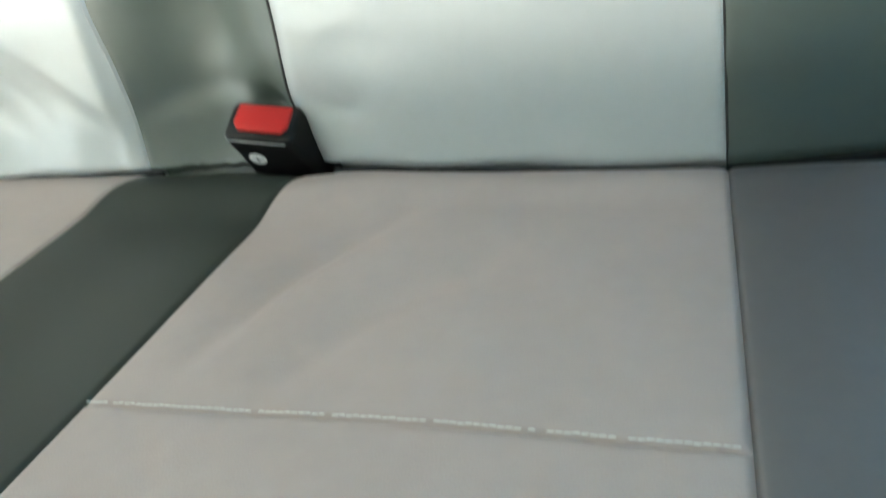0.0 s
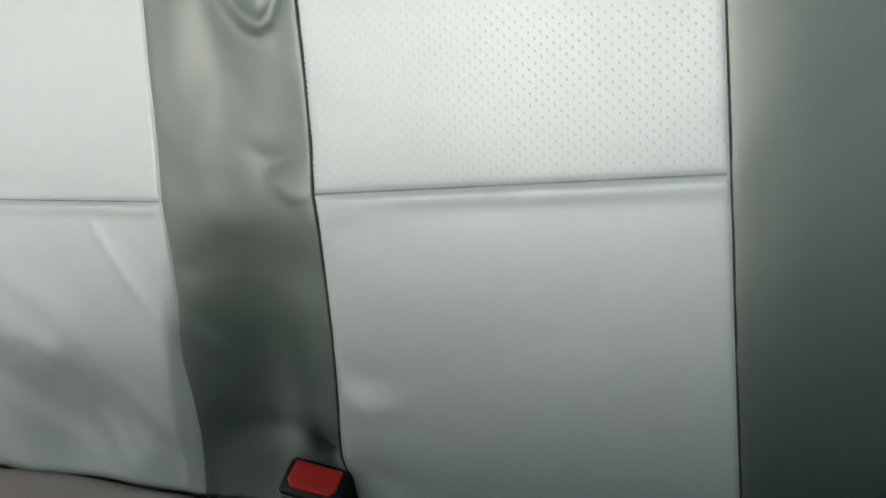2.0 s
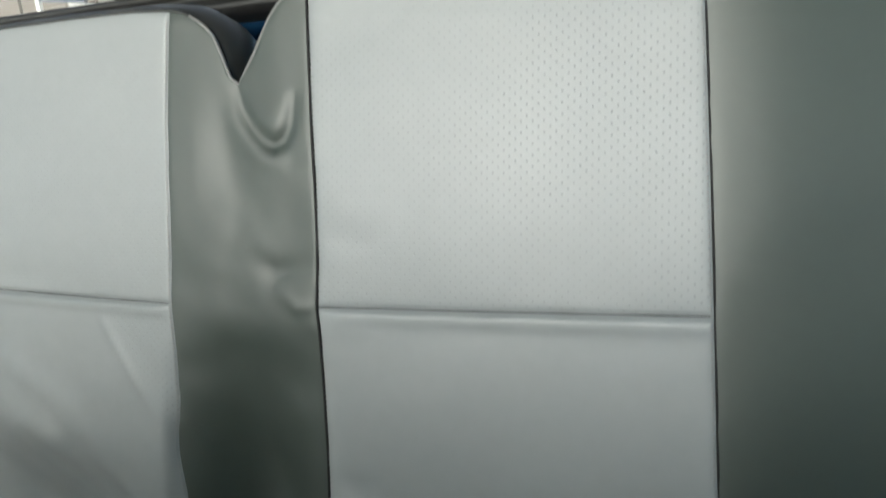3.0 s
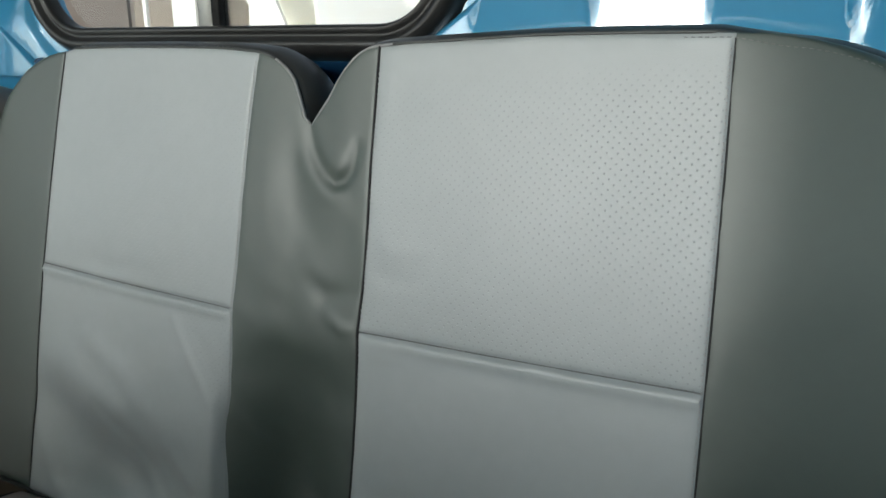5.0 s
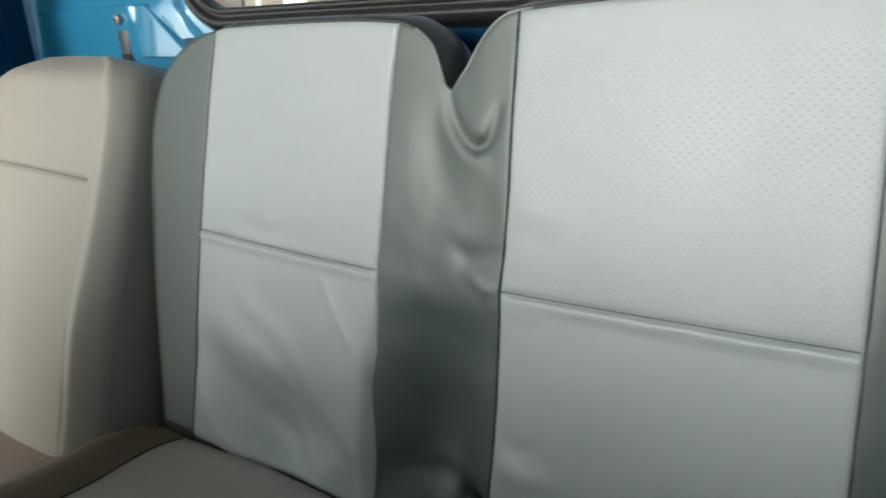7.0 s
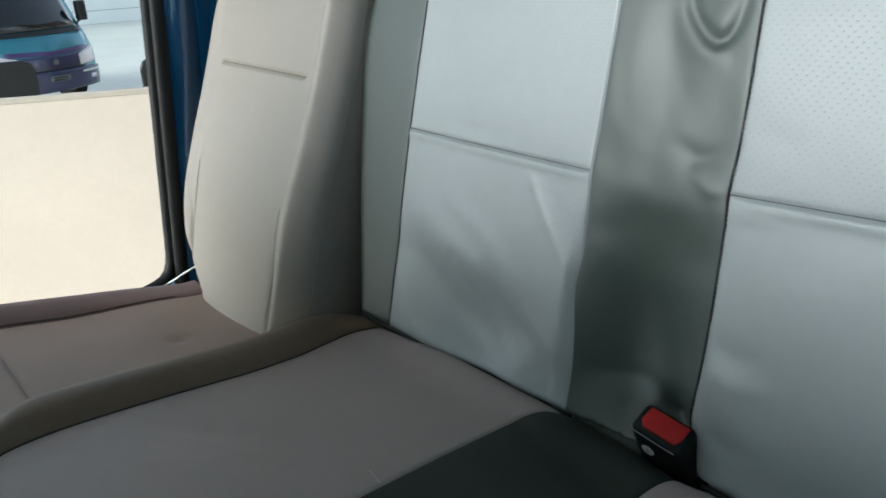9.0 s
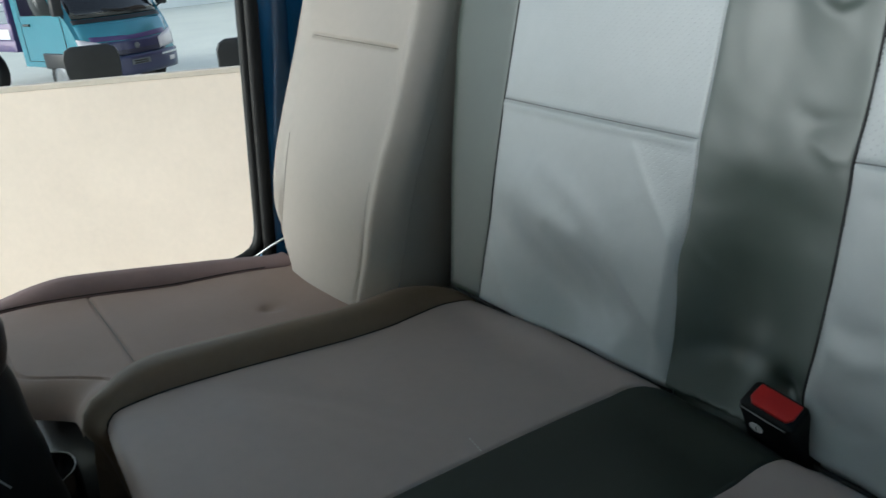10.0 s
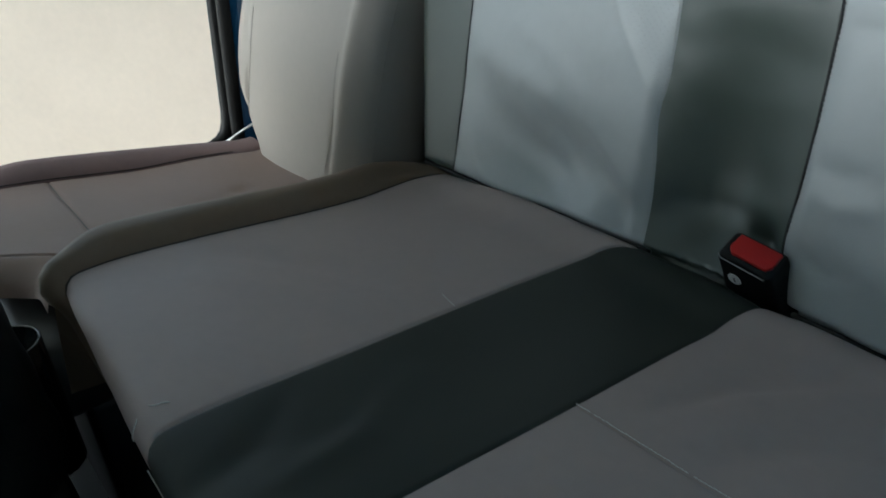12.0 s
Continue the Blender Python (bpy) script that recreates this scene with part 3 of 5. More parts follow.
PANEL_FOLDS = [
    ([(-0.212, 0.245), (-0.185, 0.205), (-0.142, 0.150)], 0.0030, 0.0022),
    ([(-0.195, 0.250), (-0.165, 0.212), (-0.142, 0.180)], 0.008, -0.0008),
    ([(-0.33, 0.20), (-0.27, 0.175), (-0.21, 0.125)], 0.014, 0.0030),
    ([(-0.30, 0.135), (-0.25, 0.10), (-0.20, 0.045)], 0.009, -0.0032),
    ([(-0.22, 0.12), (-0.18, 0.085), (-0.145, 0.06)], 0.009, 0.0030),
    ([(-0.38, 0.12), (-0.32, 0.085), (-0.24, 0.03)], 0.030, -0.0085),
    ([(-0.36, 0.17), (-0.27, 0.125), (-0.19, 0.06)], 0.028, 0.0075),
    ([(-0.25, 0.11), (-0.19, 0.07), (-0.14, 0.03)], 0.022, -0.0070),
    ([(-0.39, 0.07), (-0.36, 0.03), (-0.31, 0.008)], 0.010, 0.0026),
    ([(-0.34, 0.285), (-0.30, 0.278), (-0.25, 0.281)], 0.010, -0.0015),
    ([(0.004, 0.345), (0.03, 0.335), (0.06, 0.338)], 0.008, 0.0007),
    ([(0.004, 0.318), (0.03, 0.312), (0.05, 0.314)], 0.007, -0.0007),
    ([(0.004, 0.252), (0.02, 0.249), (0.045, 0.25)], 0.005, 0.0016),
    ([(0.006, 0.47), (0.03, 0.462), (0.055, 0.468)], 0.014, -0.0007),
    ([(0.012, 0.075), (0.045, 0.05), (0.07, 0.02)], 0.014, -0.0045),
    ([(0.02, 0.10), (0.06, 0.075), (0.10, 0.05)], 0.016, 0.0022),
    ([(0.012, 0.118), (0.038, 0.106), (0.065, 0.112)], 0.009, 0.0030),
    ([(0.016, 0.138), (0.035, 0.130), (0.055, 0.135)], 0.007, -0.0016),
    ([(0.02, 0.062), (0.045, 0.052), (0.065, 0.055)], 0.006, -0.0030),
]


def back_offset(x, s):
    """How far the cover stands proud of the flat of the backrest."""
    o = 0.0028 * bell(x, 0.145, 0.11) + 0.004 * bell(x, -0.275, 0.10)
    inside = smoothstep(-0.150, -0.138, x) * smoothstep(0.018, 0.006, x)
    if inside > 0:
        strip = -bell(x, -0.068, 0.030) * (0.0008 + 0.0012 * smoothstep(0.22, 0.44, s) ** 2)
        strip -= 0.039 * smoothstep(0.270, 0.09, s) * smoothstep(-0.01, 0.075, s) * bell(x, -0.066, 0.056)
        strip += sum(fold(x, s, *f) for f in STRIP_FOLDS)
        strip += 0.0009 * noise.noise((x * 26, s * 17, 3.1)) + 0.0003 * noise.noise((x * 48 + s * 20, s * 34, 9.4))
        o += inside * strip
    if inside < 1:
        panel = sum(fold(x, s, *f) for f in PANEL_FOLDS)
        panel -= 0.019 * bell(s, 0.070, 0.046) * bell(x, -0.255, 0.075)
        panel += 0.0012 * noise.noise((x * 11, s * 9, 7.7))
        below = middle_seam(x) - s
        if 0 < below < 0.02 and -0.41 < x < 0.28:
            panel += 0.0021 * bell(below, 0.0060, 0.0038) * (1 + 0.6 * noise.noise((x * 40, 0, 1)))
        o += (1 - inside) * panel
    far = along(x, s, [(-0.018, 0.050), (-0.006, 0.036), (0.005, 0.0)])[0]
    o -= 0.027 * math.exp(-((far / 0.0180) ** 2)) if far < 0.09 else 0.0
    o -= 0.001 * smoothstep(-0.405, -0.52, x) + 0.020 * smoothstep(0.280, 0.43, x)
    for edge, sign in ((out_left(s), 1), (out_right(s), -1)):
        d = (x - edge) * sign
        if d < 0.024:
            o -= 0.024 * (1 - math.sqrt(max(0.0, 1 - (1 - max(0.0, d) / 0.024) ** 2)))
    lip = 0.0155 - 0.012 * min(1.0, max(0.0, x / 0.29))
    o -= 0.018 * smoothstep(lip, lip - 0.004, s)
    return o


def cover(name, left, right, low, high, mat, parent, nu, nv, label="", tuck=0.0011):
    """A stitched panel of the backrest's cover: its edges are pulled in at the seams."""
    wide, tall = right(0.3) - left(0.3), high((left(0.3) + right(0.3)) / 2) - low((left(0.3) + right(0.3)) / 2)

    def at(u, v):
        s = low(0) + v * tall
        for _ in range(3):
            x = left(s) + u * (right(s) - left(s))
            s = low(x) + v * (high(x) - low(x))
        d = min(u * wide, (1 - u) * wide, v * tall, (1 - v) * tall)
        o = back_offset(x, s) - tuck * math.exp(-((d / 0.0019) ** 2)) + 0.0004 * (1 - math.exp(-d / 0.006))
        o += 0.0006 * noise.noise((x * 55, s * 55, 4.4)) * math.exp(-d / 0.014)
        return back(x, s, o), (x, s)
    return part(name, grid(spaced(nu, wide), spaced(nv, tall), at), mat, parent, label)


def bottom(x):
    return -0.055


bench = empty("bench_seat", (-0.05, -0.2, FLOOR), "two-seat passenger bench in light grey and dark grey vinyl", "seat")
# the outline of the backrest, up the side by the driver, over the notch and down the other side
outline = [(out_left(-0.055 + 0.5535 * k / 28), -0.055 + 0.5535 * k / 28) for k in range(29)]
outline += [(x, top(x)) for x in [-0.40 + 0.330 * k / 44 for k in range(1, 45)]]
outline += [(x, top(x)) for x in [-0.070 + 0.340 * k / 44 for k in range(1, 45)]]
outline += [(out_right(v), v) for v in [0.5125 - 0.5675 * (k / 40) ** 2 for k in range(1, 41)]]


def outward(k):
    a, b = outline[max(0, k - 1)], outline[min(len(outline) - 1, k + 1)]
    t = Vector((b[0] - a[0], b[1] - a[1])).normalized()
    return Vector((-t.y, t.x))


shell = bmesh.new()
rows = []
for out, behind in ((0.0, 0.0), (0.002, 0.0005), (0.005, 0.004), (0.009, 0.012), (0.0115, 0.024), (0.010, 0.040), (0.004, 0.056), (-0.012, 0.066), (-0.05, 0.070)):
    row = []
    for k, (x, s) in enumerate(outline):
        n = outward(k)
        ease = 0.35 if abs(x + 0.070) < 0.012 else 1.0
        o0 = back_offset(x, s) - 0.0046
        row.append(shell.verts.new(back(x + n.x * out * ease, s + n.y * out * ease, o0 - behind)))
    rows.append(row)
for a, b in zip(rows, rows[1:]):
    for k in range(len(a) - 1):
        shell.faces.new((a[k], a[k + 1], b[k + 1], b[k]))
core = [shell.verts.new(back(x, s, -0.066)) for x, s in outline]
shell.faces.new(core)
bmesh.ops.recalc_face_normals(shell, faces=shell.faces)
backrest = part("backrest", shell, vinyl_band, bench, "charcoal vinyl top and sides")
cover("upper_panel", panel_left, strip_left, middle_seam, top, vinyl_holes, backrest, 60, 50, "perforated light grey vinyl")
cover("lower_panel", panel_left, strip_left, bottom, middle_seam, vinyl_corner, backrest, 70, 66, "creased light grey vinyl")
cover("middle_strip", strip_left, strip_right, bottom, top, vinyl_dark, backrest, 60, 150, "wrinkled dark grey vinyl strip", 0.0004)
cover("upper_panel", strip_right, panel_right, middle_seam, top, vinyl_holes, backrest, 60, 50, "perforated light grey vinyl")
cover("lower_panel", strip_right, panel_right, bottom, middle_seam, vinyl_light, backrest, 60, 54, "smooth light grey vinyl")
cover("bolster", out_left, panel_left, bottom, lambda x: 0.4985, vinyl_dark, backrest, 24, 80, "dark grey vinyl", 0.0003)
cover("bolster", panel_right, out_right, bottom, lambda x: 0.5125, vinyl_dark, backrest, 28, 80, "dark grey vinyl", 0.0003)
NORMAL = back(0, 0, 1) - back(0, 0, 0)


def on_back(x, s, lift):
    return back(x, s, back_offset(x, s) + lift)


steps = [k / 120 for k in range(121)]
for name, edge, high in (("piping", strip_right, 0.5025), ("piping", panel_right, 0.508), ("piping", panel_left, 0.498)):
    thick = 0.0013 if edge is strip_right else 0.0009
    part(name, sweep([on_back(edge(high * t), high * t, -0.0010 if edge is strip_right else -0.0009) for t in steps], thick, 8), thread_dark, backrest, "black piping")
for x0, x1 in ((-0.409, -0.142), (0.002, 0.279)):
    part("seam", sweep([on_back(x0 + (x1 - x0) * t, middle_seam(x0 + (x1 - x0) * t), -0.0010) for t in steps], 0.0006, 6), thread_seam, backrest, "dark seam")
edging = [on_back(x, s, -0.0022) + 0.001 * NORMAL for x, s in outline]
# one cord all along; the grey stretch paints in its highlight
for a, b, mat, label in ((15, 67, piping_dark, "charcoal edge piping"), (66, 83, highlight_grey, "edge piping in the notch, its highlight put in as grey"), (82, len(outline) - 18, piping_dark, "charcoal edge piping")):
    part("top_piping", sweep(edging[a:b], 0.0015, 8), mat, backrest, label)
# the dark of the crease, put in as black cords
for x0, x1 in ((-0.495, -0.118), (0.03, 0.405)):
    low = [(x, 0.0105 - 0.012 * min(1.0, max(0.0, x / 0.29))) for x in (x0 + (x1 - x0) * t for t in steps)]
    part("crease_shade", sweep([back(x, v, back_offset(x, v + 0.010) - 0.0045) for x, v in low], 0.0024, 8), thread_dark, backrest, "black cord for the shade in the crease")
part("stitching", stitches([on_back(strip_left(0.49 * t) - 0.0020, 0.49 * t, 0.0004) for t in steps], NORMAL, 0.00065, 0.0024, 0.0044), thread_pale, backrest, "pale stitching")
part("stitching", stitches([on_back(strip_right(0.49 * t) + 0.0019, 0.49 * t, -0.0002) for t in steps], NORMAL, 0.0005), thread_dark, backrest)
part("stitching", stitches([on_back(panel_left(0.49 * t) + 0.0030, 0.49 * t, 0.0003) for t in steps], NORMAL, 0.0008), thread_dark, backrest)
part("stitching", stitches([on_back(panel_right(0.5 * t) - 0.0024, 0.5 * t, 0.0004) for t in steps], NORMAL, 0.0008, 0.0024, 0.0044), thread_pale, backrest, "pale stitching")
edge_stitch = []
for k, (x, s) in enumerate(outline[112:-14]):
    n, inset = outward(k + 112), 0.004 + 0.005 * smoothstep(0.27, 0.30, x)
    edge_stitch.append(on_back(x - inset * n.x, s - inset * n.y, 0.0003 + 0.0006 * smoothstep(0.27, 0.30, x)))
part("stitching", stitches(edge_stitch, NORMAL, 0.0006, 0.0026, 0.0046), thread_top, backrest, "grey top stitching")

# cushion
seat_left = through_points([(-0.03, -0.427), (0.0, -0.430), (0.04, -0.440), (0.07, -0.435), (0.13, -0.421), (0.2, -0.415), (0.3, -0.414), (0.35, -0.411), (0.4, -0.405), (0.44, -0.394), (0.465, -0.380)])
seat_strip_left = through_points([(-0.03, -0.112), (-0.005, -0.126), (0.012, -0.142), (0.03, -0.153), (0.06, -0.159), (0.13, -0.157), (0.21, -0.153), (0.33, -0.146), (0.42, -0.141), (0.46, -0.136), (0.478, -0.129), (0.49, -0.121)])
seat_strip_right = through_points([(-0.03, 0.020), (0.0, 0.015), (0.022, 0.009), (0.05, 0.001), (0.1, -0.0015), (0.24, 0.0005), (0.38, 0.001), (0.49, 0.004)])
seat_right = through_points([(-0.03, 0.290), (0.2, 0.289), (0.49, 0.286)])
seat_front = through_points([(-0.42, 0.455), (-0.36, 0.459), (-0.27, 0.466), (-0.17, 0.474), (-0.1, 0.479), (0.1, 0.483), (0.42, 0.481)])
ROLL = 0.013
SEAT_FOLDS = [
    ([(0.10, -0.05), (0.055, -0.12), (0.035, -0.19)], 0.013, -0.0060),
    ([(0.135, -0.05), (0.085, -0.12), (0.060, -0.19)], 0.022, 0.0024),
    ([(0.17, -0.10), (0.115, -0.16), (0.09, -0.21)], 0.014, -0.0052),
    ([(-0.36, -0.32), (-0.30, -0.27), (-0.22, -0.23)], 0.014, -0.0030),
    ([(-0.33, -0.36), (-0.26, -0.31), (-0.18, -0.27)], 0.016, 0.0018),
    ([(-0.10, -0.30), (-0.06, -0.36), (-0.05, -0.43)], 0.012, 0.0026),
    ([(-0.13, -0.38), (-0.09, -0.42), (-0.07, -0.47)], 0.012, -0.0022),
    ([(0.10, -0.03), (0.16, -0.05), (0.24, -0.04)], 0.018, -0.0022),
]


def seat_offset(x, d):
    ridge = -0.006 - 0.016 * bell(x, 0.014, 0.045) - 0.012 * smoothstep(0.02, 0.10, x)
    o = 0.0135 * bell(d, ridge, 0.028) * (0.35 + 0.65 * smoothstep(-0.44, -0.30, x)) * (1 - 0.65 * smoothstep(0.02, 0.16, x))
    o += 0.003 * bell(x, 0.145, 0.1) + 0.002 * bell(x, -0.28, 0.09) - 0.003 * bell(x, -0.075, 0.05)
    o += sum(fold(x, d, *f) for f in SEAT_FOLDS) + 0.0009 * noise.noise((x * 9, d * 9, 1.3))
    o += 0.003 * bell(x, -0.07, 0.055) * bell(d, -0.02, 0.03)
    if d > ridge + 0.012:
        o -= 0.9 * (d - ridge - 0.012)
    return o


def seat_place(x, t, tuck=0.0):
    """A place on the cushion t metres along from its back edge: over the top, round the front edge and down."""
    front = seat_front(x)
    flat = front - ROLL
    if t <= flat:
        return seat(x, -t, seat_offset(x, -t) - tuck)
    turn = min((t - flat) / ROLL, math.pi / 2)
    fade = math.cos(turn)
    drop = max(0.0, t - flat - ROLL * math.pi / 2)
    return seat(x, -(flat + ROLL * math.sin(turn)) + tuck * (1 - fade) + drop * 0.30, -ROLL * (1 - fade) - drop + (seat_offset(x, -flat) - tuck) * fade)


def seat_cover(name, left, right, t0, t1, mat, parent, nu, nv, label=""):
    wide = right(0.2) - left(0.2)

    def at(u, v):
        t = t0 + v * (t1 - t0)
        bound = min(t, 0.49)
        x = left(bound) + u * (right(bound) - left(bound))
        d = min(u * wide, (1 - u) * wide, v * (t1 - t0), (1 - v) * (t1 - t0))
        return seat_place(x, t, 0.0022 * math.exp(-((d / 0.0014) ** 2)) - 0.001 * (1 - math.exp(-d / 0.012))), (x, t)
    return part(name, grid(spaced(nu, wide), spaced(nv, t1 - t0), at), mat, parent, label)


cushion = part("cushion", box(-0.452, 0.395, -0.435, 0.03, 0.24, 0.402, 0.02, 3), vinyl_band, bench, "charcoal vinyl sides")
seat_cover("seat_panel", seat_left, seat_strip_left, -0.022, 0.60, vinyl_seat, cushion, 50, 90, "grey vinyl")
seat_cover("seat_strip", seat_strip_left, seat_strip_right, -0.022, 0.60, vinyl_strip, cushion, 30, 90, "dark grey vinyl strip")
seat_cover("seat_panel", seat_strip_right, seat_right, -0.022, 0.231, vinyl_seat, cushion, 50, 50, "grey vinyl")
seat_cover("seat_panel", seat_strip_right, seat_right, 0.231, 0.60, vinyl_seat, cushion, 50, 50, "grey vinyl")
seat_cover("seat_bolster", seat_right, through_points([(-0.03, 0.405), (0.2, 0.41), (0.5, 0.405)]), -0.022, 0.60, vinyl_side, cushion, 20, 70, "dark grey vinyl")
part("seam_stitching", stitches([seat_place(0.002 + 0.284 * k / 80, 0.2298, -0.0002) for k in range(81)], (0, 0.14, 0.99), 0.0008, 0.0030, 0.0032, 0.05), thread_light, cushion, "white seam stitching")
part("seam_stitching", stitches([seat_place(-0.156 - 0.02 * k / 10, 0.208 - 0.004 * k / 10, -0.0006) for k in range(11)], (0, 0.14, 0.99), 0.0009, 0.0030, 0.0046), thread_light, cushion)
# the bolster along the driver's side, swept from its seam
rail = [(seat_left(t), t) for t in [-0.022 + 0.487 * k / 60 for k in range(61)]]
bolster = bmesh.new()
rows = []
profile = [(0.0, -0.004), (0.002, 0.002), (0.008, 0.008), (0.022, 0.016), (0.040, 0.018), (0.058, 0.013), (0.074, -0.002), (0.083, -0.028), (0.085, -0.07), (0.082, -0.14)]
for k, (x, t) in enumerate(rail):
    a, b = rail[max(0, k - 1)], rail[min(len(rail) - 1, k + 1)]
    way = Vector((b[0] - a[0], -(b[1] - a[1]))).normalized()
    n = Vector((way.y, -way.x))
    n = (n + Vector((-0.6, 0))).normalized() if k < 12 else n
    base = seat_offset(x, -t) if t > 0 else seat_offset(x, 0)
    sink = 0.010 * smoothstep(0.40, 0.47, t) + 0.019 * smoothstep(0.07, -0.02, t)
    slim = 1 - 0.55 * smoothstep(0.38, 0.465, t)
    p = seat_place(x, t) if t > 0 else seat(x, -t, base)
    turn = min(math.pi / 2, max(0.0, (t - seat_front(x) + ROLL) / ROLL))
    proud = seat(0, -math.sin(turn), math.cos(turn)) - seat(0, 0, 0)
    rows.append([bolster.verts.new(p + (seat(n.x, n.y) - seat(0, 0)) * o * slim + proud * (h - sink * min(1.0, o / 0.03))) for o, h in profile])
x_end, t_end = rail[-1]
n_end, slim_end, sink_end = n, slim, sink
for k in range(1, 15):
    t = t_end + 0.010 * k
    p = seat_place(x_end, t)
    turn = min(math.pi / 2, max(0.0, (t - seat_front(x_end) + ROLL) / ROLL))
    proud = seat(0, -math.sin(turn), math.cos(turn)) - seat(0, 0, 0)
    side = n_end.lerp(Vector((-1, 0)), smoothstep(0, 0.03, t - t_end)).normalized()
    rows.append([bolster.verts.new(p + Vector((side.x, side.y, 0)) * o * slim_end + proud * (max(h, -0.07) - sink_end * min(1.0, o / 0.03))) for o, h in profile])
for a, b in zip(rows, rows[1:]):
    for k in range(len(a) - 1):
        bolster.faces.new((a[k], b[k], b[k + 1], a[k + 1]))
bmesh.ops.recalc_face_normals(bolster, faces=bolster.faces)
part("seat_bolster", bolster, vinyl_brown, cushion, "rounded dark brown-grey vinyl side bolster")
part("seat_piping", sweep([seat_place(x, max(0.0, t), 0.0008) for x, t in rail[3:]], 0.0015, 8), thread_dark, cushion, "black piping")
part("stitching", stitches([seat_place(x + 0.0035, max(0.0, t), -0.0006) for x, t in rail[4:56]], (0, 0.14, 0.99), 0.0008, 0.0026, 0.0046), thread_dark, cushion)
for x, t, dx, dt in ((-0.162, 0.462, 0.004, -0.012), (-0.158, 0.472, 0.006, 0.012), (-0.120, 0.486, 0.014, 0.020)):
    part("loose_thread", sweep([seat_place(x + dx * k / 6 + 0.001 * math.sin(k), t + dt * k / 6, -0.0015) for k in range(7)], 0.0005, 6), thread_light, cushion, "frayed white thread")
# added dark box, closes a gap where the blue wall showed through
part("gap_filler", box(-0.50, -0.43, -0.004, 0.10, 0.20, 0.418, 0.008), plastic_black, bench, "black filler box added to darken the gap beside the backrest")
part("seat_base", box(-0.43, 0.38, -0.42, 0.10, FLOOR, 0.245, 0.01), plastic_black, bench, "black steel seat box")

# ---- seat belt buckle between the cushions ----
buckle = empty("seat_belt_buckle", (0.01, 0.0, 0.42), "black seat belt buckle with red button between backrest and cushion", "buckle")
# across the buckle, into the seat, and up along it: it leans out of the crease
across = Vector((0.98, 0.03, -0.17)).normalized()
up = Vector((0.12, -0.42, 0.90))
up = (up - up.dot(across) * across).normalized()
inward = up.cross(across)
BUCKLE = Matrix.Translation((-0.0075, 0.000, 0.4735)) @ Matrix((across, inward, up)).transposed().to_4x4()
body = bmesh.new()
rings = []
for h, w, d in ((-0.075, 0.026, 0.018), (-0.05, 0.030, 0.018), (-0.02, 0.0262, 0.0162), (-0.006, 0.0255, 0.0155), (-0.002, 0.0248, 0.0150), (0.0, 0.0235, 0.0138)):
    ring = []
    for sx, sy, a in ((1, 1, 0), (-1, 1, 90), (-1, -1, 180), (1, -1, 270)):
        for k in range(5):
            t = radians(a + 22.5 * k)
            ring.append(body.verts.new(BUCKLE @ Vector((sx * (w - 0.005) + 0.005 * math.cos(t) - 0.34 * min(0, h + 0.006), sy * (d - 0.005) + 0.005 * math.sin(t), h))))
    rings.append(ring)
for a, b in zip(rings, rings[1:]):
    for k in range(len(a)):
        body.faces.new((a[k], a[(k + 1) % len(a)], b[(k + 1) % len(a)], b[k]))
body.faces.new(rings[-1]), body.faces.new(rings[0][::-1])
bmesh.ops.recalc_face_normals(body, faces=body.faces)
housing = part("housing", body, plastic_gloss, buckle)
button = prism([(-0.0195, -0.004), (-0.0150, -0.0095), (0.0165, -0.0095), (0.0200, -0.004), (0.0200, 0.0115), (-0.0185, 0.0115)], BUCKLE @ pose(0, 0, -0.002), 0.0048, 0.0012)
part("release_button", button, plastic_red, buckle, "red plastic button")
# lit edge of the housing, painted in with a thin pale cord
part("front_lip", sweep([BUCKLE @ Vector(p) for p in ((-0.0245, -0.0125, -0.0032), (-0.0215, -0.0152, -0.0034), (0.0, -0.0154, -0.0034), (0.019, -0.0153, -0.0034), (0.0242, -0.0118, -0.0032))], 0.0007, 6), highlight_grey, housing, "front edge with its highlight put in as pale grey")
disc_pose = BUCKLE @ pose(-0.006, -0.0166, -0.022, 90)
sticker = part("sticker", lathe([(0.0064, 0), (0.0064, 0.0005)], disc_pose, 24), paper_white, housing, "round white sticker", smooth=False)
part("sticker_mark", add(box(-0.0004, 0.0004, -0.0022, 0.0022, 0.0005, 0.0008, 0, 1, disc_pose), box(-0.0004, 0.0014, -0.0026, -0.0019, 0.0005, 0.0008, 0, 1, disc_pose)), thread_dark, housing, "small black mark", smooth=False)

# ---- driver's seat ----
D_LEAN = radians(18)


def dback(x, s, o=0.0):
    return Vector((x, -0.072 + s * math.sin(D_LEAN) - o * math.cos(D_LEAN), 0.395 + s * math.cos(D_LEAN) + o * math.sin(D_LEAN)))


d_left = through_points([(-0.02, -0.800), (0.0, -0.818), (0.02, -0.838), (0.06, -0.864), (0.1, -0.878), (0.19, -0.893), (0.28, -0.894), (0.4, -0.886), (0.46, -0.876), (0.487, -0.855), (0.505, -0.82), (0.512, -0.80)])
d_right = through_points([(-0.02, -0.552), (0.05, -0.544), (0.18, -0.540), (0.355, -0.534), (0.45, -0.533), (0.48, -0.538), (0.502, -0.556), (0.512, -0.59)])


def d_top(x):
    return 0.5165 - 0.0045 * ((x + 0.70) / 0.11) ** 2


def d_seam(x):
    return 0.359 - 0.007 * (x + 0.832) / 0.235


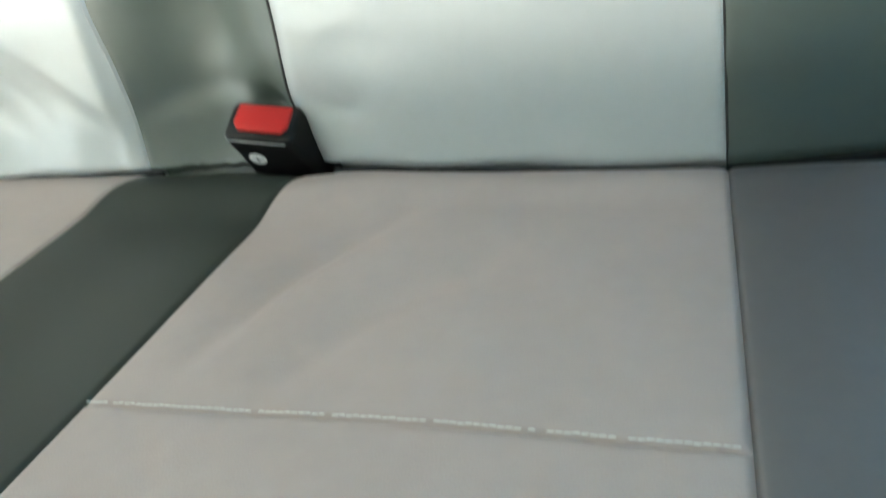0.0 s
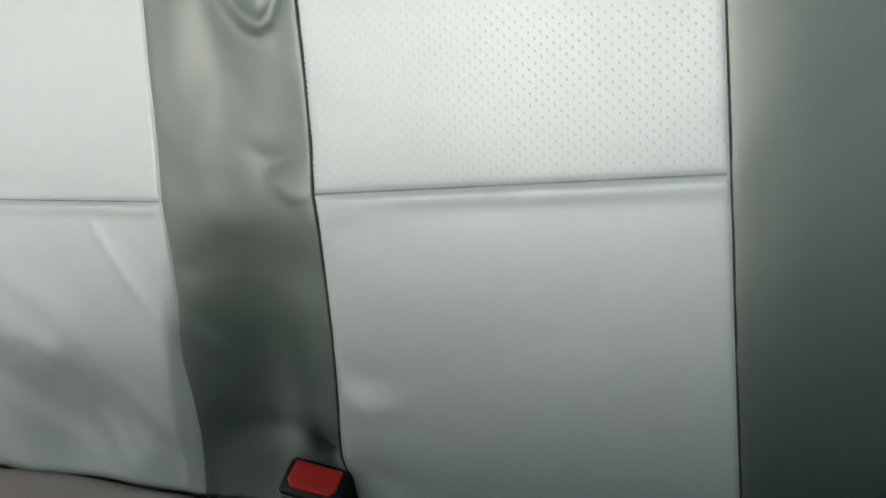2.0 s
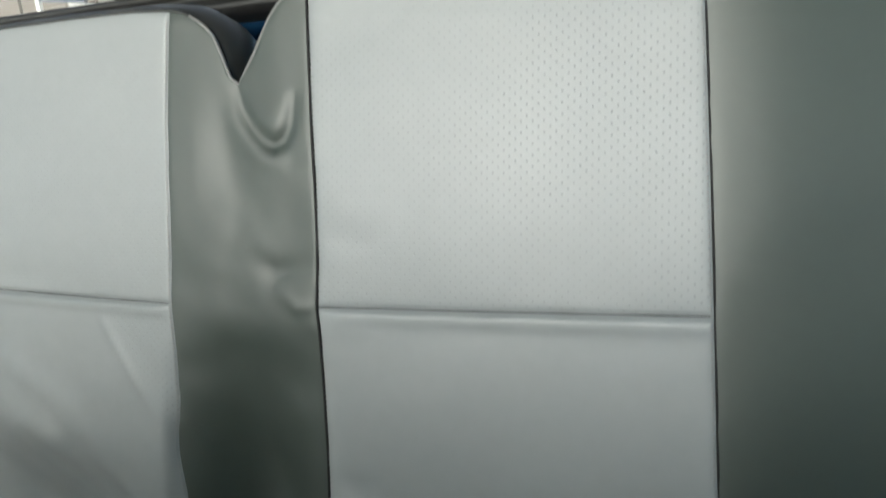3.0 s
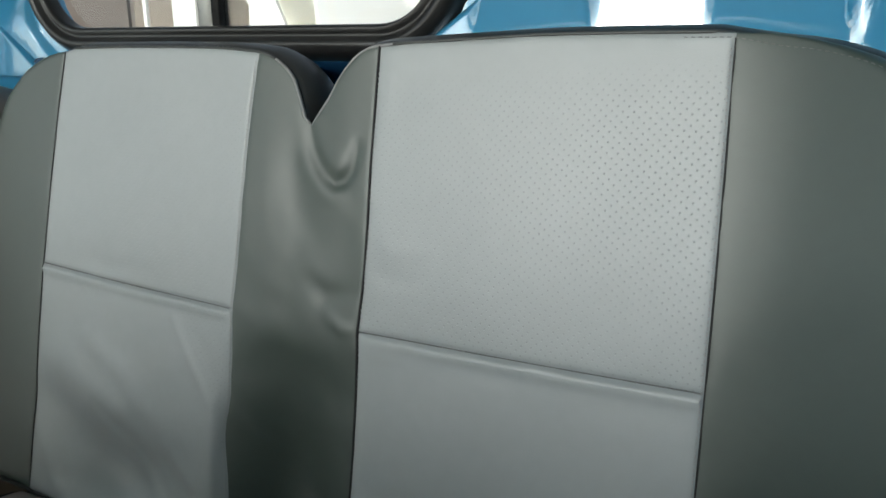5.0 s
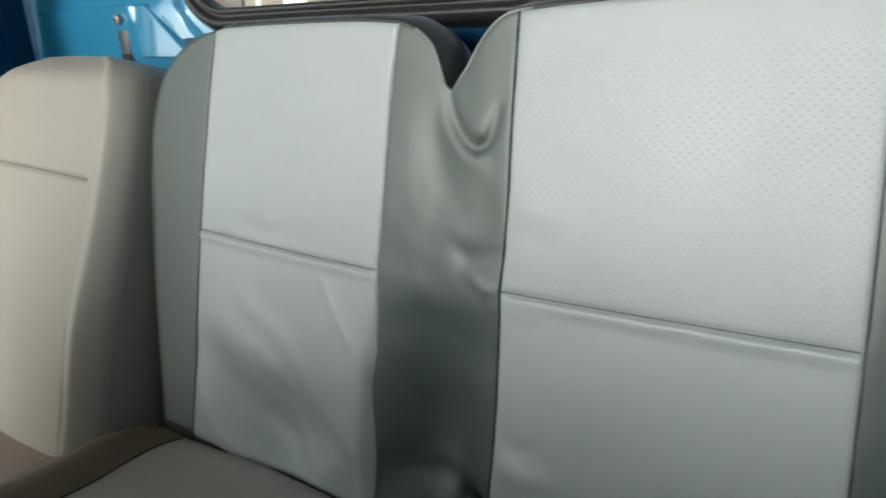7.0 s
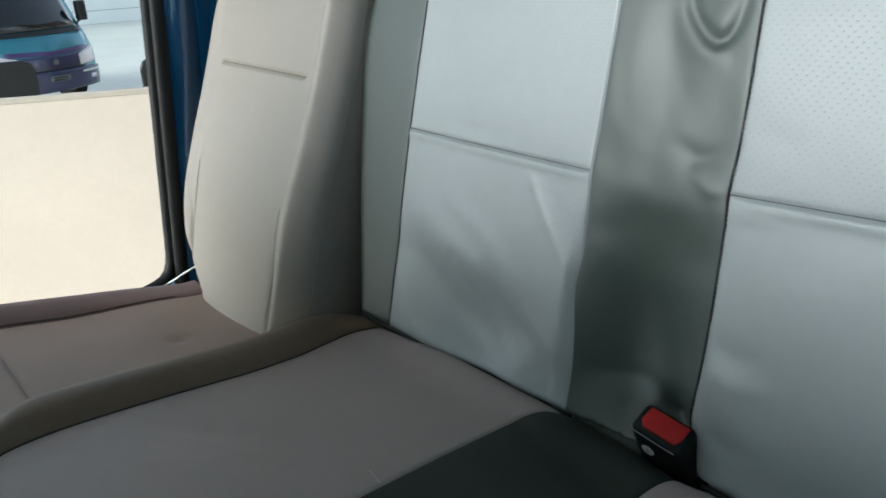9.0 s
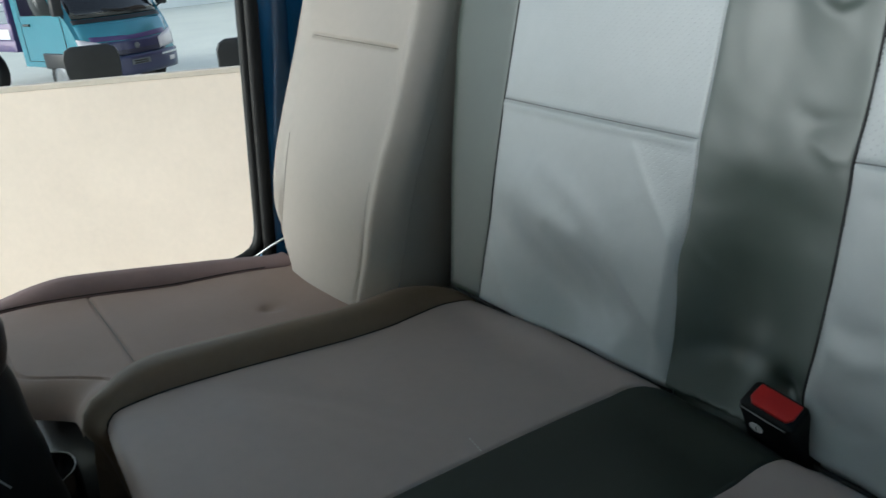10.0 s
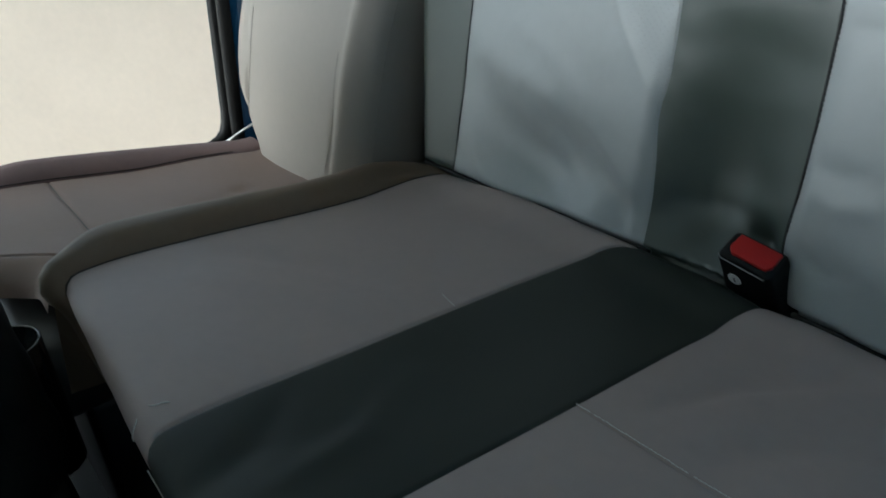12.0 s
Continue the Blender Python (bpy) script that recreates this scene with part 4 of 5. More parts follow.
def d_offset(x, s):
    o = 0.006 * bell(d_right(s) - x, 0.028, 0.012) + 0.008 * bell(x, -0.868, 0.014) + 0.010 * bell(s, 0.16, 0.12)
    o -= 0.004 * bell(x, -0.592, 0.006) * smoothstep(0.14, 0.05, s) + 0.006 * bell(x, -0.845, 0.0035) * smoothstep(0.16, 0.04, s)
    o += 0.0012 * noise.noise((x * 12, s * 10, 5.0))
    for d, wide, deep in ((x - d_left(s), 0.021, 0.021), (d_right(s) - x, 0.031, 0.038)):
        if d < wide:
            o -= deep * (1 - math.sqrt(max(0.0, 1 - (1 - max(0.0, d) / wide) ** 2)))
    if s > 0.46:
        o -= 0.05 * smoothstep(0.46, 0.54, s) ** 2
    groove = math.exp(-(((s - d_seam(x)) / 0.0022) ** 2)) * smoothstep(-0.84, -0.828, x) * smoothstep(-0.588, -0.60, x)
    return o - 0.0045 * groove


driver_seat = empty("driver_seat", (-0.715, -0.25, FLOOR), "driver's bucket seat in beige-grey vinyl with a brown-grey cushion", "seat")
d_outline = [(d_left(-0.02 + 0.53 * k / 26), -0.02 + 0.53 * k / 26) for k in range(27)]
d_outline += [(-0.80 + 0.21 * k / 12, d_top(-0.80 + 0.21 * k / 12)) for k in range(13)]
d_outline += [(d_right(0.51 - 0.53 * k / 26), 0.51 - 0.53 * k / 26) for k in range(27)]
shell = bmesh.new()
rows = []
for out, behind in ((0.0, 0.0), (0.0, 0.01), (0.0, 0.04), (-0.002, 0.08), (-0.008, 0.105), (-0.03, 0.118)):
    row = []
    for k, (x, s) in enumerate(d_outline):
        a, b = d_outline[max(0, k - 1)], d_outline[min(len(d_outline) - 1, k + 1)]
        t = Vector((b[0] - a[0], b[1] - a[1])).normalized()
        row.append(shell.verts.new(dback(x - t.y * out, s + t.x * out, d_offset(x, s) - 0.0005 - behind)))
    rows.append(row)
for a, b in zip(rows, rows[1:]):
    for k in range(len(a) - 1):
        shell.faces.new((a[k], a[k + 1], b[k + 1], b[k]))
shell.faces.new(rows[-1])
bmesh.ops.recalc_face_normals(shell, faces=shell.faces)
d_backrest = part("backrest", shell, vinyl_beige, driver_seat, "beige-grey vinyl")


def d_face(low, high, nv):
    def at(u, v):
        s = 0.25
        for _ in range(6):
            x = d_left(min(s, 0.512)) + u * (d_right(min(s, 0.512)) - d_left(min(s, 0.512)))
            s = low(x) + v * (high(x) - low(x))
        return dback(x, s, d_offset(x, s)), (x, s)
    us = spaced(110, 0.35, 0.0012)
    return grid(us, [k / nv for k in range(nv + 1)], at)


part("upper_panel", d_face(d_seam, d_top, 44), vinyl_beige, d_backrest, "beige-grey vinyl")
part("lower_panel", d_face(lambda x: -0.02, d_seam, 96), vinyl_beige, d_backrest, "beige-grey vinyl")

part("seam", sweep([dback(x, d_seam(x), d_offset(x, d_seam(x)) + 0.0006) for x in [-0.832 + 0.235 * k / 40 for k in range(41)]], 0.0010, 6), thread_beige, d_backrest, "dark seam")
part("seam", sweep([dback(-0.836 - 0.05 * s, s, d_offset(-0.836 - 0.05 * s, s) + 0.0003) for s in [0.03 + 0.17 * k / 40 for k in range(41)]], 0.0006, 6), thread_soft, d_backrest, "faint seam")
part("seam", sweep([dback(d_right(s) - 0.052, s, d_offset(d_right(s) - 0.052, s) + 0.0001) for s in [0.01 + 0.16 * k / 40 for k in range(41)]], 0.0004, 6), thread_soft, d_backrest, "faint seam")

# cushion: t runs from its back edge to its front
dc_left = through_points([(0.0, -0.812), (0.06, -0.838), (0.15, -0.868), (0.3, -0.905), (0.42, -0.925), (0.5, -0.915)])
dc_right = through_points([(0.0, -0.605), (0.1, -0.585), (0.25, -0.55), (0.5, -0.54)])


def dc_height(x, t, seam=1.0):
    z = 0.383 + 0.030 * smoothstep(0.0, 0.42, t) - 0.006 * bell(x, -0.715, 0.09)
    z -= 0.011 * smoothstep(-0.70, -0.86, x) * smoothstep(0.03, 0.2, t)
    z += 0.012 * bell(x, -0.56, 0.03) + 0.0012 * noise.noise((x * 14, t * 12, 2.0))
    z -= 0.006 * bell(math.hypot(x + 0.685, t - 0.085), 0.0, 0.016)
    z -= seam * 0.0020 * math.exp(-(((t - 0.292 - 0.03 * (x + 0.76)) / 0.0028) ** 2))
    return z


def dc_front(x):
    return 0.462 - 0.085 * smoothstep(-0.70, -0.58, x)


def dc_place(x, t):
    front = dc_front(x)
    flat = front - 0.045
    if t <= flat:
        return Vector((x, -0.078 - t, dc_height(x, t)))
    turn = min((t - flat) / 0.05, math.pi / 2)
    drop = max(0.0, t - flat - 0.05 * math.pi / 2)
    ridge = 0.005 * math.exp(-(((t - flat) / 0.004) ** 2))
    return Vector((x, -0.078 - flat - 0.05 * math.sin(turn), dc_height(x, flat) - ridge - 0.05 * (1 - math.cos(turn)) - drop))


def dc_at(u, v):
    t = -0.01 + v * 0.46
    for _ in range(3):
        b = min(max(t, 0.0), 0.5)
        x = dc_left(b) + u * (dc_right(b) - dc_left(b))
        t = -0.01 + v * (dc_front(x) + 0.032)
    d = min(u, 1 - u) * 0.3
    return dc_place(x, t) - Vector((0, 0, 0.004 * math.exp(-((d / 0.004) ** 2)))), (x, t)


d_cushion = part("cushion", box(-0.93, -0.52, -0.50, -0.06, 0.24, 0.345, 0.03, 3), vinyl_band, driver_seat, "charcoal vinyl cushion sides")
part("seat_panel", grid(spaced(60, 0.3, 0.0012), [k / 280 for k in range(281)], dc_at), fabric_brown, d_cushion, "brown-grey cloth with a cross seam")


def rail_bolster(edge, sign, profile, t1=0.452):
    bm = bmesh.new()
    rows = []
    for k in range(49):
        t = -0.015 + (t1 + 0.015) * k / 48
        b = max(0.0, t)
        x = edge(min(b, 0.5))
        z = dc_height(x, b, 0.0)
        end = 1 - 0.85 * smoothstep(t1 - 0.15, t1, t)
        start = 0.35 + 0.65 * smoothstep(0.0, 0.20, t)
        rows.append([bm.verts.new((x + sign * o, -0.078 - t, z + (h if h < 0 else h * start * (0.1 + 0.9 * end)) - 0.012 * (1 - end) * min(1, o / 0.03))) for o, h in profile])
    for a, b in zip(rows, rows[1:]):
        for j in range(len(a) - 1):
            bm.faces.new((a[j], b[j], b[j + 1], a[j + 1]))
    bm.faces.new(rows[-1])
    bmesh.ops.recalc_face_normals(bm, faces=bm.faces)
    return bm


ridge_profile = [(0.0, -0.004), (0.001, 0.003), (0.007, 0.014), (0.017, 0.023), (0.030, 0.026), (0.042, 0.021), (0.050, 0.009), (0.054, -0.01), (0.054, -0.10)]
part("side_bolster", rail_bolster(dc_left, -1, ridge_profile), fabric_violet, d_cushion, "raised purplish-brown bolster")
part("side_bolster", rail_bolster(dc_right, 1, [(o * 0.3, h * 0.15 if h > 0 else h) for o, h in ridge_profile], 0.345), fabric_brown, d_cushion, "raised brown-grey bolster")
part("seam", sweep([(dc_left(min(t, 0.5)) - 0.0005, -0.078 - t, dc_height(dc_left(min(t, 0.5)), t, 0.0) + 0.0012) for t in [0.03 + 0.39 * k / 40 for k in range(41)]], 0.0009, 6), thread_brown, d_cushion, "dark bolster seam")
part("seam", sweep([(x, -0.078 - t, dc_height(x, t) + 0.0014) for x, t in [(x, 0.292 + 0.03 * (x + 0.76)) for x in [-0.885 + 0.31 * k / 40 for k in range(41)]]], 0.0005, 6), thread_seam, d_cushion, "dark cross seam")
part("seat_base", box(-0.90, -0.53, -0.46, 0.02, FLOOR, 0.25, 0.01), plastic_black, driver_seat, "black seat box")

# ---- belt hardware behind the driver's seat ----
anchor = empty("seat_belt_anchor", (-0.735, WALL, 0.90), "steel seat belt anchor bolted to the blue rear wall", "anchor")
part("plate", prism([(-0.012, -0.04), (0.012, -0.04), (0.014, 0.018), (0.009, 0.026), (-0.009, 0.026), (-0.014, 0.018)], pose(-0.735, WALL - 0.0005, 0.908, 90), 0.004, 0.001), steel_dull, anchor, "grey steel plate")
part("bolt", lathe([(0.009, 0), (0.009, 0.005), (0.0065, 0.008), (0.003, 0.0085)], pose(-0.735, WALL - 0.0045, 0.922, 90), 6), steel, anchor, "hexagon bolt", smooth=False)
part("bolt_hole", lathe([(0.0035, 0), (0.0035, 0.0003)], pose(-0.735, WALL - 0.0130, 0.922, 90), 12), thread_dark, anchor)
part("webbing", box(-0.747, -0.723, WALL - 0.005, WALL - 0.003, 0.60, 0.872, 0.0005), thread_dark, anchor, "black belt webbing")
cable = [(-0.955, -0.075, 0.352), (-0.945, -0.06, 0.362), (-0.93, -0.045, 0.375), (-0.915, -0.028, 0.387), (-0.90, -0.01, 0.396), (-0.88, 0.01, 0.40)]
tagged(mesh_object("belt_cable", sweep(cable, 0.0022, 8), steel), "thin grey cable beside the driver's seat", "cable")

# ---- gear lever and console ----
lever = empty("gear_lever", (-0.405, -0.545, 0.28), "black gear lever with a rounded knob and a leather gaiter", "gear lever")
part("knob", lathe([(0.0, 0.088), (0.012, 0.087), (0.022, 0.083), (0.029, 0.075), (0.0325, 0.062), (0.0315, 0.044), (0.0275, 0.028), (0.023, 0.012), (0.021, 0.0), (0.024, -0.004), (0.024, -0.016)][::-1], pose(-0.391, -0.540, 0.540, -3, 3)), knob_leather, lever, "black rounded knob")
gaiter = bmesh.new()
rings = []
for k in range(23):
    t = k / 22
    r = 0.0265 + 0.030 * t ** 0.8 + 0.0009 * math.sin(t * 24)
    c = Vector((-0.390, -0.540, 0.566)).lerp(Vector((-0.405, -0.55, 0.305)), t)
    rings.append([gaiter.verts.new(c + Vector((r * math.cos(a) * (1 + 0.04 * math.sin(3 * a + 7 * t)), r * 1.05 * math.sin(a), 0))) for a in (2 * math.pi * j / 28 for j in range(28))])
for a, b in zip(rings, rings[1:]):
    for j in range(28):
        gaiter.faces.new((a[j], b[j], b[(j + 1) % 28], a[(j + 1) % 28]))
part("gaiter", gaiter, rubber, lever, "black leather gaiter")
seam = []
for k in range(21):
    t = 0.10 + 0.26 * k / 20
    rad = 0.0280 + 0.030 * t ** 0.8
    c = Vector((-0.390, -0.540, 0.566)).lerp(Vector((-0.405, -0.55, 0.305)), t)
    a = -0.35 + 0.5 * (k / 20) ** 2
    seam.append(c + Vector((rad * math.cos(a), rad * 1.05 * math.sin(a), 0)))
part("gaiter_seam", sweep(seam, 0.0008, 6), thread_pale, lever, "pale stitched seam")
console = empty("centre_console", (-0.53, -0.62, FLOOR), "black plastic floor console with a cup well", "console")
part("console_body", box(-0.62, -0.34, -0.82, -0.505, FLOOR, 0.30, 0.02, 3), plastic_black, console, "black plastic")
part("cup_well", lathe([(0.036, -0.16), (0.036, 0.0), (0.0345, 0.002), (0.033, 0.0), (0.030, -0.05), (0.0, -0.05)], pose(-0.512, -0.510, 0.376)), plastic_rim, console, "glossy rimmed cup well")
part("console_step", box(-0.60, -0.46, -0.60, -0.508, 0.28, 0.315, 0.008, 2), plastic_black, console)

# ---- outside: floor, low partition, chairs, truck, far walls ----
ground = bmesh.new()
v = [ground.verts.new(p) for p in ((-400, -400, GROUND), (400, -400, GROUND), (400, 400, GROUND), (-400, 400, GROUND))]
ground.faces.new(v)
structure("ground", ground, tile_grey, "glossy pale grey showroom floor", "floor")

P0, P1 = Vector((-5.45, -2.25, 0)), Vector((-1.91, 4.04, 0))
run = (P1 - P0).normalized()
PART_POSE = Matrix.Translation((P0.x, P0.y, GROUND)) @ Matrix.Rotation(math.atan2(run.y, run.x), 4, "Z")
partition = empty("low_partition", (P0.x, P0.y, GROUND), "low cream laminate partition with faint smudges, standing outside the door", "partition")
length = (P1 - P0).length
part("panel", box(0, length, 0, 0.05, 0.0, 1.135, 0.0015, 1, PART_POSE), cream, partition, "cream laminate", smooth=False)
part("top_cap", box(-0.005, length + 0.005, -0.004, 0.054, 1.135, 1.163, 0.003, 1, PART_POSE), edge_brown, partition, "grey-brown edge strip", smooth=False)


def chair(place, turn):
    """A black visitor chair: padded back and seat on a bent tube frame."""
    root = empty("visitor_chair", (0, 0, 0), "black padded visitor chair behind the partition", "chair", "visitor chairs")
    pad = []
    for z, w in ((0.46, 0.25), (0.62, 0.29), (0.78, 0.295), (0.86, 0.265)):
        pad.append((w, z))
    outline = [(-w, z) for w, z in pad] + [(-0.19, 0.90), (0.19, 0.90)] + [(w, z) for w, z in reversed(pad)]
    part("backrest", prism(outline, pose(0, -0.20, 0, 96), 0.05, 0.016), plastic_black, root)
    part("seat", box(-0.265, 0.265, -0.2, 0.24, 0.42, 0.48, 0.02, 3), plastic_black, root)
    for x in (-0.27, 0.27):
        part("leg", sweep([(x, -0.25, 0.0), (x, -0.23, 0.25), (x, -0.22, 0.46), (x, -0.27, 0.80)], 0.012, 8), thread_dark, root)
        part("leg", sweep([(x, 0.24, 0.0), (x, 0.22, 0.25), (x, 0.18, 0.42)], 0.012, 8), thread_dark, root)
    root.matrix_basis = Matrix.Translation(place) @ Matrix.Rotation(radians(turn), 4, "Z")
    return root


first = chair((-9.265, 1.56, GROUND), 77)
copy_thing(first, Matrix.Translation((-8.02, 2.80, GROUND)) @ Matrix.Rotation(radians(84), 4, "Z"))


def truck(place, turn):
    """A small pickup truck: x across, y to the front, the middle of its front bumper above the origin."""
    root = empty("mini_truck", (0, 0, 0), "parked teal and navy mini truck with a violet load bed", "truck")
    flip = Matrix(((0, 0, 1, 0), (1, 0, 0, 0), (0, 1, 0, 0), (0, 0, 0, 1)))
    nose = through_points([(0.24, -0.03), (0.32, 0.0), (0.48, 0.01), (0.70, 0.0), (0.84, -0.045), (0.99, -0.13), (1.04, -0.17), (1.70, -0.60), (1.80, -0.74)])

    def front(x, z, lift=0.0):
        return Vector((x, nose(z) - 0.19 * (x / 0.75) ** 2 + lift, z))

    def skin(name, x0, x1, low, high, lift, mat, parent, label="", nx=16, nz=6):
        """A panel that follows the curved nose, with turned-back edges."""
        def at(u, v):
            uu, vv = min(1, max(0, (u - 0.02) / 0.96)), min(1, max(0, (v - 0.02) / 0.96))
            x = x0 + uu * (x1 - x0)
            rim = u < 0.01 or u > 0.99 or v < 0.01 or v > 0.99
            return front(x, low(x) + vv * (high(x) - low(x)), -0.012 if rim else lift), (u, v)
        us = [0.0, 0.02] + [0.02 + 0.96 * k / nx for k in range(1, nx)] + [0.98, 1.0]
        vs = [0.0, 0.02] + [0.02 + 0.96 * k / nz for k in range(1, nz)] + [0.98, 1.0]
        return part(name, grid(us, vs, at), mat, parent, label)

    cab = bmesh.new()
    columns = [-0.75 + 1.5 * k / 14 for k in range(15)]
    heights = [0.42, 0.50, 0.58, 0.66, 0.72, 0.78, 0.84, 0.90, 0.95, 0.99, 1.04, 1.2, 1.4, 1.6, 1.70, 1.77, 1.80]
    rows = [[cab.verts.new(front(x, z)) for x in columns] for z in heights]
    rows += [[cab.verts.new((x, y, z)) for x in columns] for y, z in ((-1.05, 1.83), (-1.52, 1.82), (-1.60, 1.75), (-1.62, 1.4), (-1.62, 0.42))]
    for a, b in zip(rows, rows[1:] + rows[:1]):
        for k in range(len(columns) - 1):
            cab.faces.new((a[k], a[k + 1], b[k + 1], b[k]))
    cab.faces.new([row[0] for row in rows]), cab.faces.new([row[-1] for row in rows[::-1]])
    bmesh.ops.recalc_face_normals(cab, faces=cab.faces)
    part("cab_body", cab, teal_paint, root, "teal metallic paint", smooth=False)
    skin("bonnet", -0.70, 0.70, lambda x: 0.735 + 0.04 * abs(x), lambda x: 0.985, 0.006, teal_paint, root, "teal bonnet panel")
    skin("bonnet_edge", -0.60, 0.60, lambda x: 0.728 + 0.04 * abs(x), lambda x: 0.785 + 0.05 * abs(x), 0.010, purple_paint, root, "violet band under the bonnet")
    skin("windscreen", -0.67, 0.67, lambda x: 1.05, lambda x: 1.70, 0.006, dark_glass, root, "dark windscreen")
    skin("scuttle", -0.69, 0.69, lambda x: 0.995, lambda x: 1.045, 0.010, plastic_black, root, "black vent panel")
    skin("bumper", -0.76, 0.76, lambda x: 0.25, lambda x: 0.52, 0.035, navy_paint, root, "navy bumper")
    grille = skin("grille", -0.52, 0.52, lambda x: 0.525, lambda x: 0.72 + 0.02 * abs(x), 0.014, navy_paint, root, "dark navy grille panel")
    for k in range(3):
        skin("grille_bar", -0.40, 0.40, lambda x, k=k: 0.545 + 0.022 * k, lambda x, k=k: 0.553 + 0.022 * k, 0.020, plastic_black, grille)
    part("emblem", lathe([(0.042, 0), (0.038, 0.006), (0.028, 0.008)], pose(0, nose(0.64) + 0.014, 0.64, -90), 20), steel_dull, root, "round metal emblem")
    for sx in (-1, 1):
        x0, x1 = sorted((0.40 * sx, 0.745 * sx))
        skin("headlight", x0, x1, lambda x: 0.53 + 0.06 * abs(x), lambda x: 0.70 + 0.30 * (abs(x) - 0.40), 0.016, lamp_glass, root, "clear swept headlight", 8, 4)
        x0, x1 = sorted((0.40 * sx, 0.74 * sx))
        skin("fog_trim", x0, x1, lambda x: 0.455, lambda x: 0.48, 0.044, paper_white, root, "white trim strip", 6, 2)
        x0, x1 = sorted((0.56 * sx, 0.68 * sx))
        skin("fog_lamp", x0, x1, lambda x: 0.35, lambda x: 0.41, 0.042, lamp_glass, root, "", 4, 2)
        part("mirror", box(sx * 0.82 - 0.07, sx * 0.82 + 0.07, -0.42, -0.32, 1.12, 1.39, 0.02), plastic_black, root, "black door mirror")
        part("mirror_arm", sweep([(sx * 0.74, -0.40, 1.09), (sx * 0.80, -0.36, 1.14), (sx * 0.82, -0.37, 1.24)], 0.014), plastic_black, root)
        window = [(-0.58, 1.12), (-0.86, 1.66), (-1.42, 1.66), (-1.42, 1.12)]
        part("door_window", prism(window, Matrix.Translation((0.757 * sx - 0.004, 0, 0)) @ flip, 0.008, 0), dark_glass, root, "dark side window")
        part("door_line", sweep([(0.752 * sx, -0.45, 0.5), (0.752 * sx, -0.46, 1.06), (0.752 * sx, -0.82, 1.71), (0.752 * sx, -1.48, 1.71), (0.752 * sx, -1.48, 0.5), (0.752 * sx, -0.45, 0.5)], 0.006), thread_dark, root)
        part("door_handle", box(0.765 * sx - 0.012, 0.765 * sx + 0.012, -1.40, -1.24, 0.98, 1.01, 0.005), plastic_black, root)
        for y in (-0.72, -2.75):
            wheel = part("wheel", lathe([(0.20, -0.08), (0.27, -0.085), (0.285, -0.06), (0.285, 0.06), (0.27, 0.085), (0.20, 0.08)], pose(0.67 * sx, y, 0.285, 0, 90), 28), rubber, root, "black tyre")
            part("rim", lathe([(0.19, 0.0), (0.185, 0.03), (0.12, 0.045), (0.05, 0.04)], pose(0.70 * sx + 0.03 * sx, y, 0.285, 0, 90 * sx), 20), steel_dull, wheel, "grey steel rim")
        part("wheel_arch", box(0.74 * sx - 0.03, 0.74 * sx + 0.03, -1.08, -0.36, 0.40, 0.62, 0.025), plastic_black, root, "black arch trim")
    part("wiper", sweep([front(-0.30, 1.06, 0.02), front(0.0, 1.12, 0.025), front(0.25, 1.15, 0.025)], 0.010), thread_dark, root)
    part("number_plate", box(-0.15, 0.15, 0.040, 0.050, 0.39, 0.46, 0.003), steel_dull, root, "grey number plate")
    for k in range(2):
        part("plate_bar", box(-0.11, 0.11, 0.050, 0.052, 0.398 + 0.030 * k, 0.415 + 0.030 * k), thread_dark, root, "dark bar")
    bed = part("load_bed", box(-0.78, 0.78, -4.1, -1.70, 0.62, 0.78, 0.01), purple_paint, root, "violet load bed")
    for sx in (-1, 1):
        part("bed_side", box(0.77 * sx - 0.015, 0.77 * sx + 0.015, -4.1, -1.70, 0.78, 1.02, 0.006), purple_paint, bed)
        part("side_board", box(0.79 * sx - 0.004, 0.79 * sx + 0.004, -4.0, -1.78, 0.80, 0.94, 0.002), paper_white, bed, "white panel")
        part("bed_rail", box(0.77 * sx - 0.02, 0.77 * sx + 0.02, -4.1, -1.70, 1.30, 1.36, 0.006), purple_paint, bed)
        for k in range(5):
            part("bed_post", box(0.77 * sx - 0.02, 0.77 * sx + 0.02, -4.09 + 0.585 * k, -4.04 + 0.585 * k, 1.02, 1.30, 0.004), purple_paint, bed)
    part("headboard", box(-0.78, 0.78, -1.74, -1.69, 0.78, 1.70, 0.006), purple_paint, bed)
    root.matrix_basis = Matrix.Translation(place) @ Matrix.Rotation(radians(turn), 4, "Z")
    return root


truck((-10.95, 2.55, GROUND), -71)

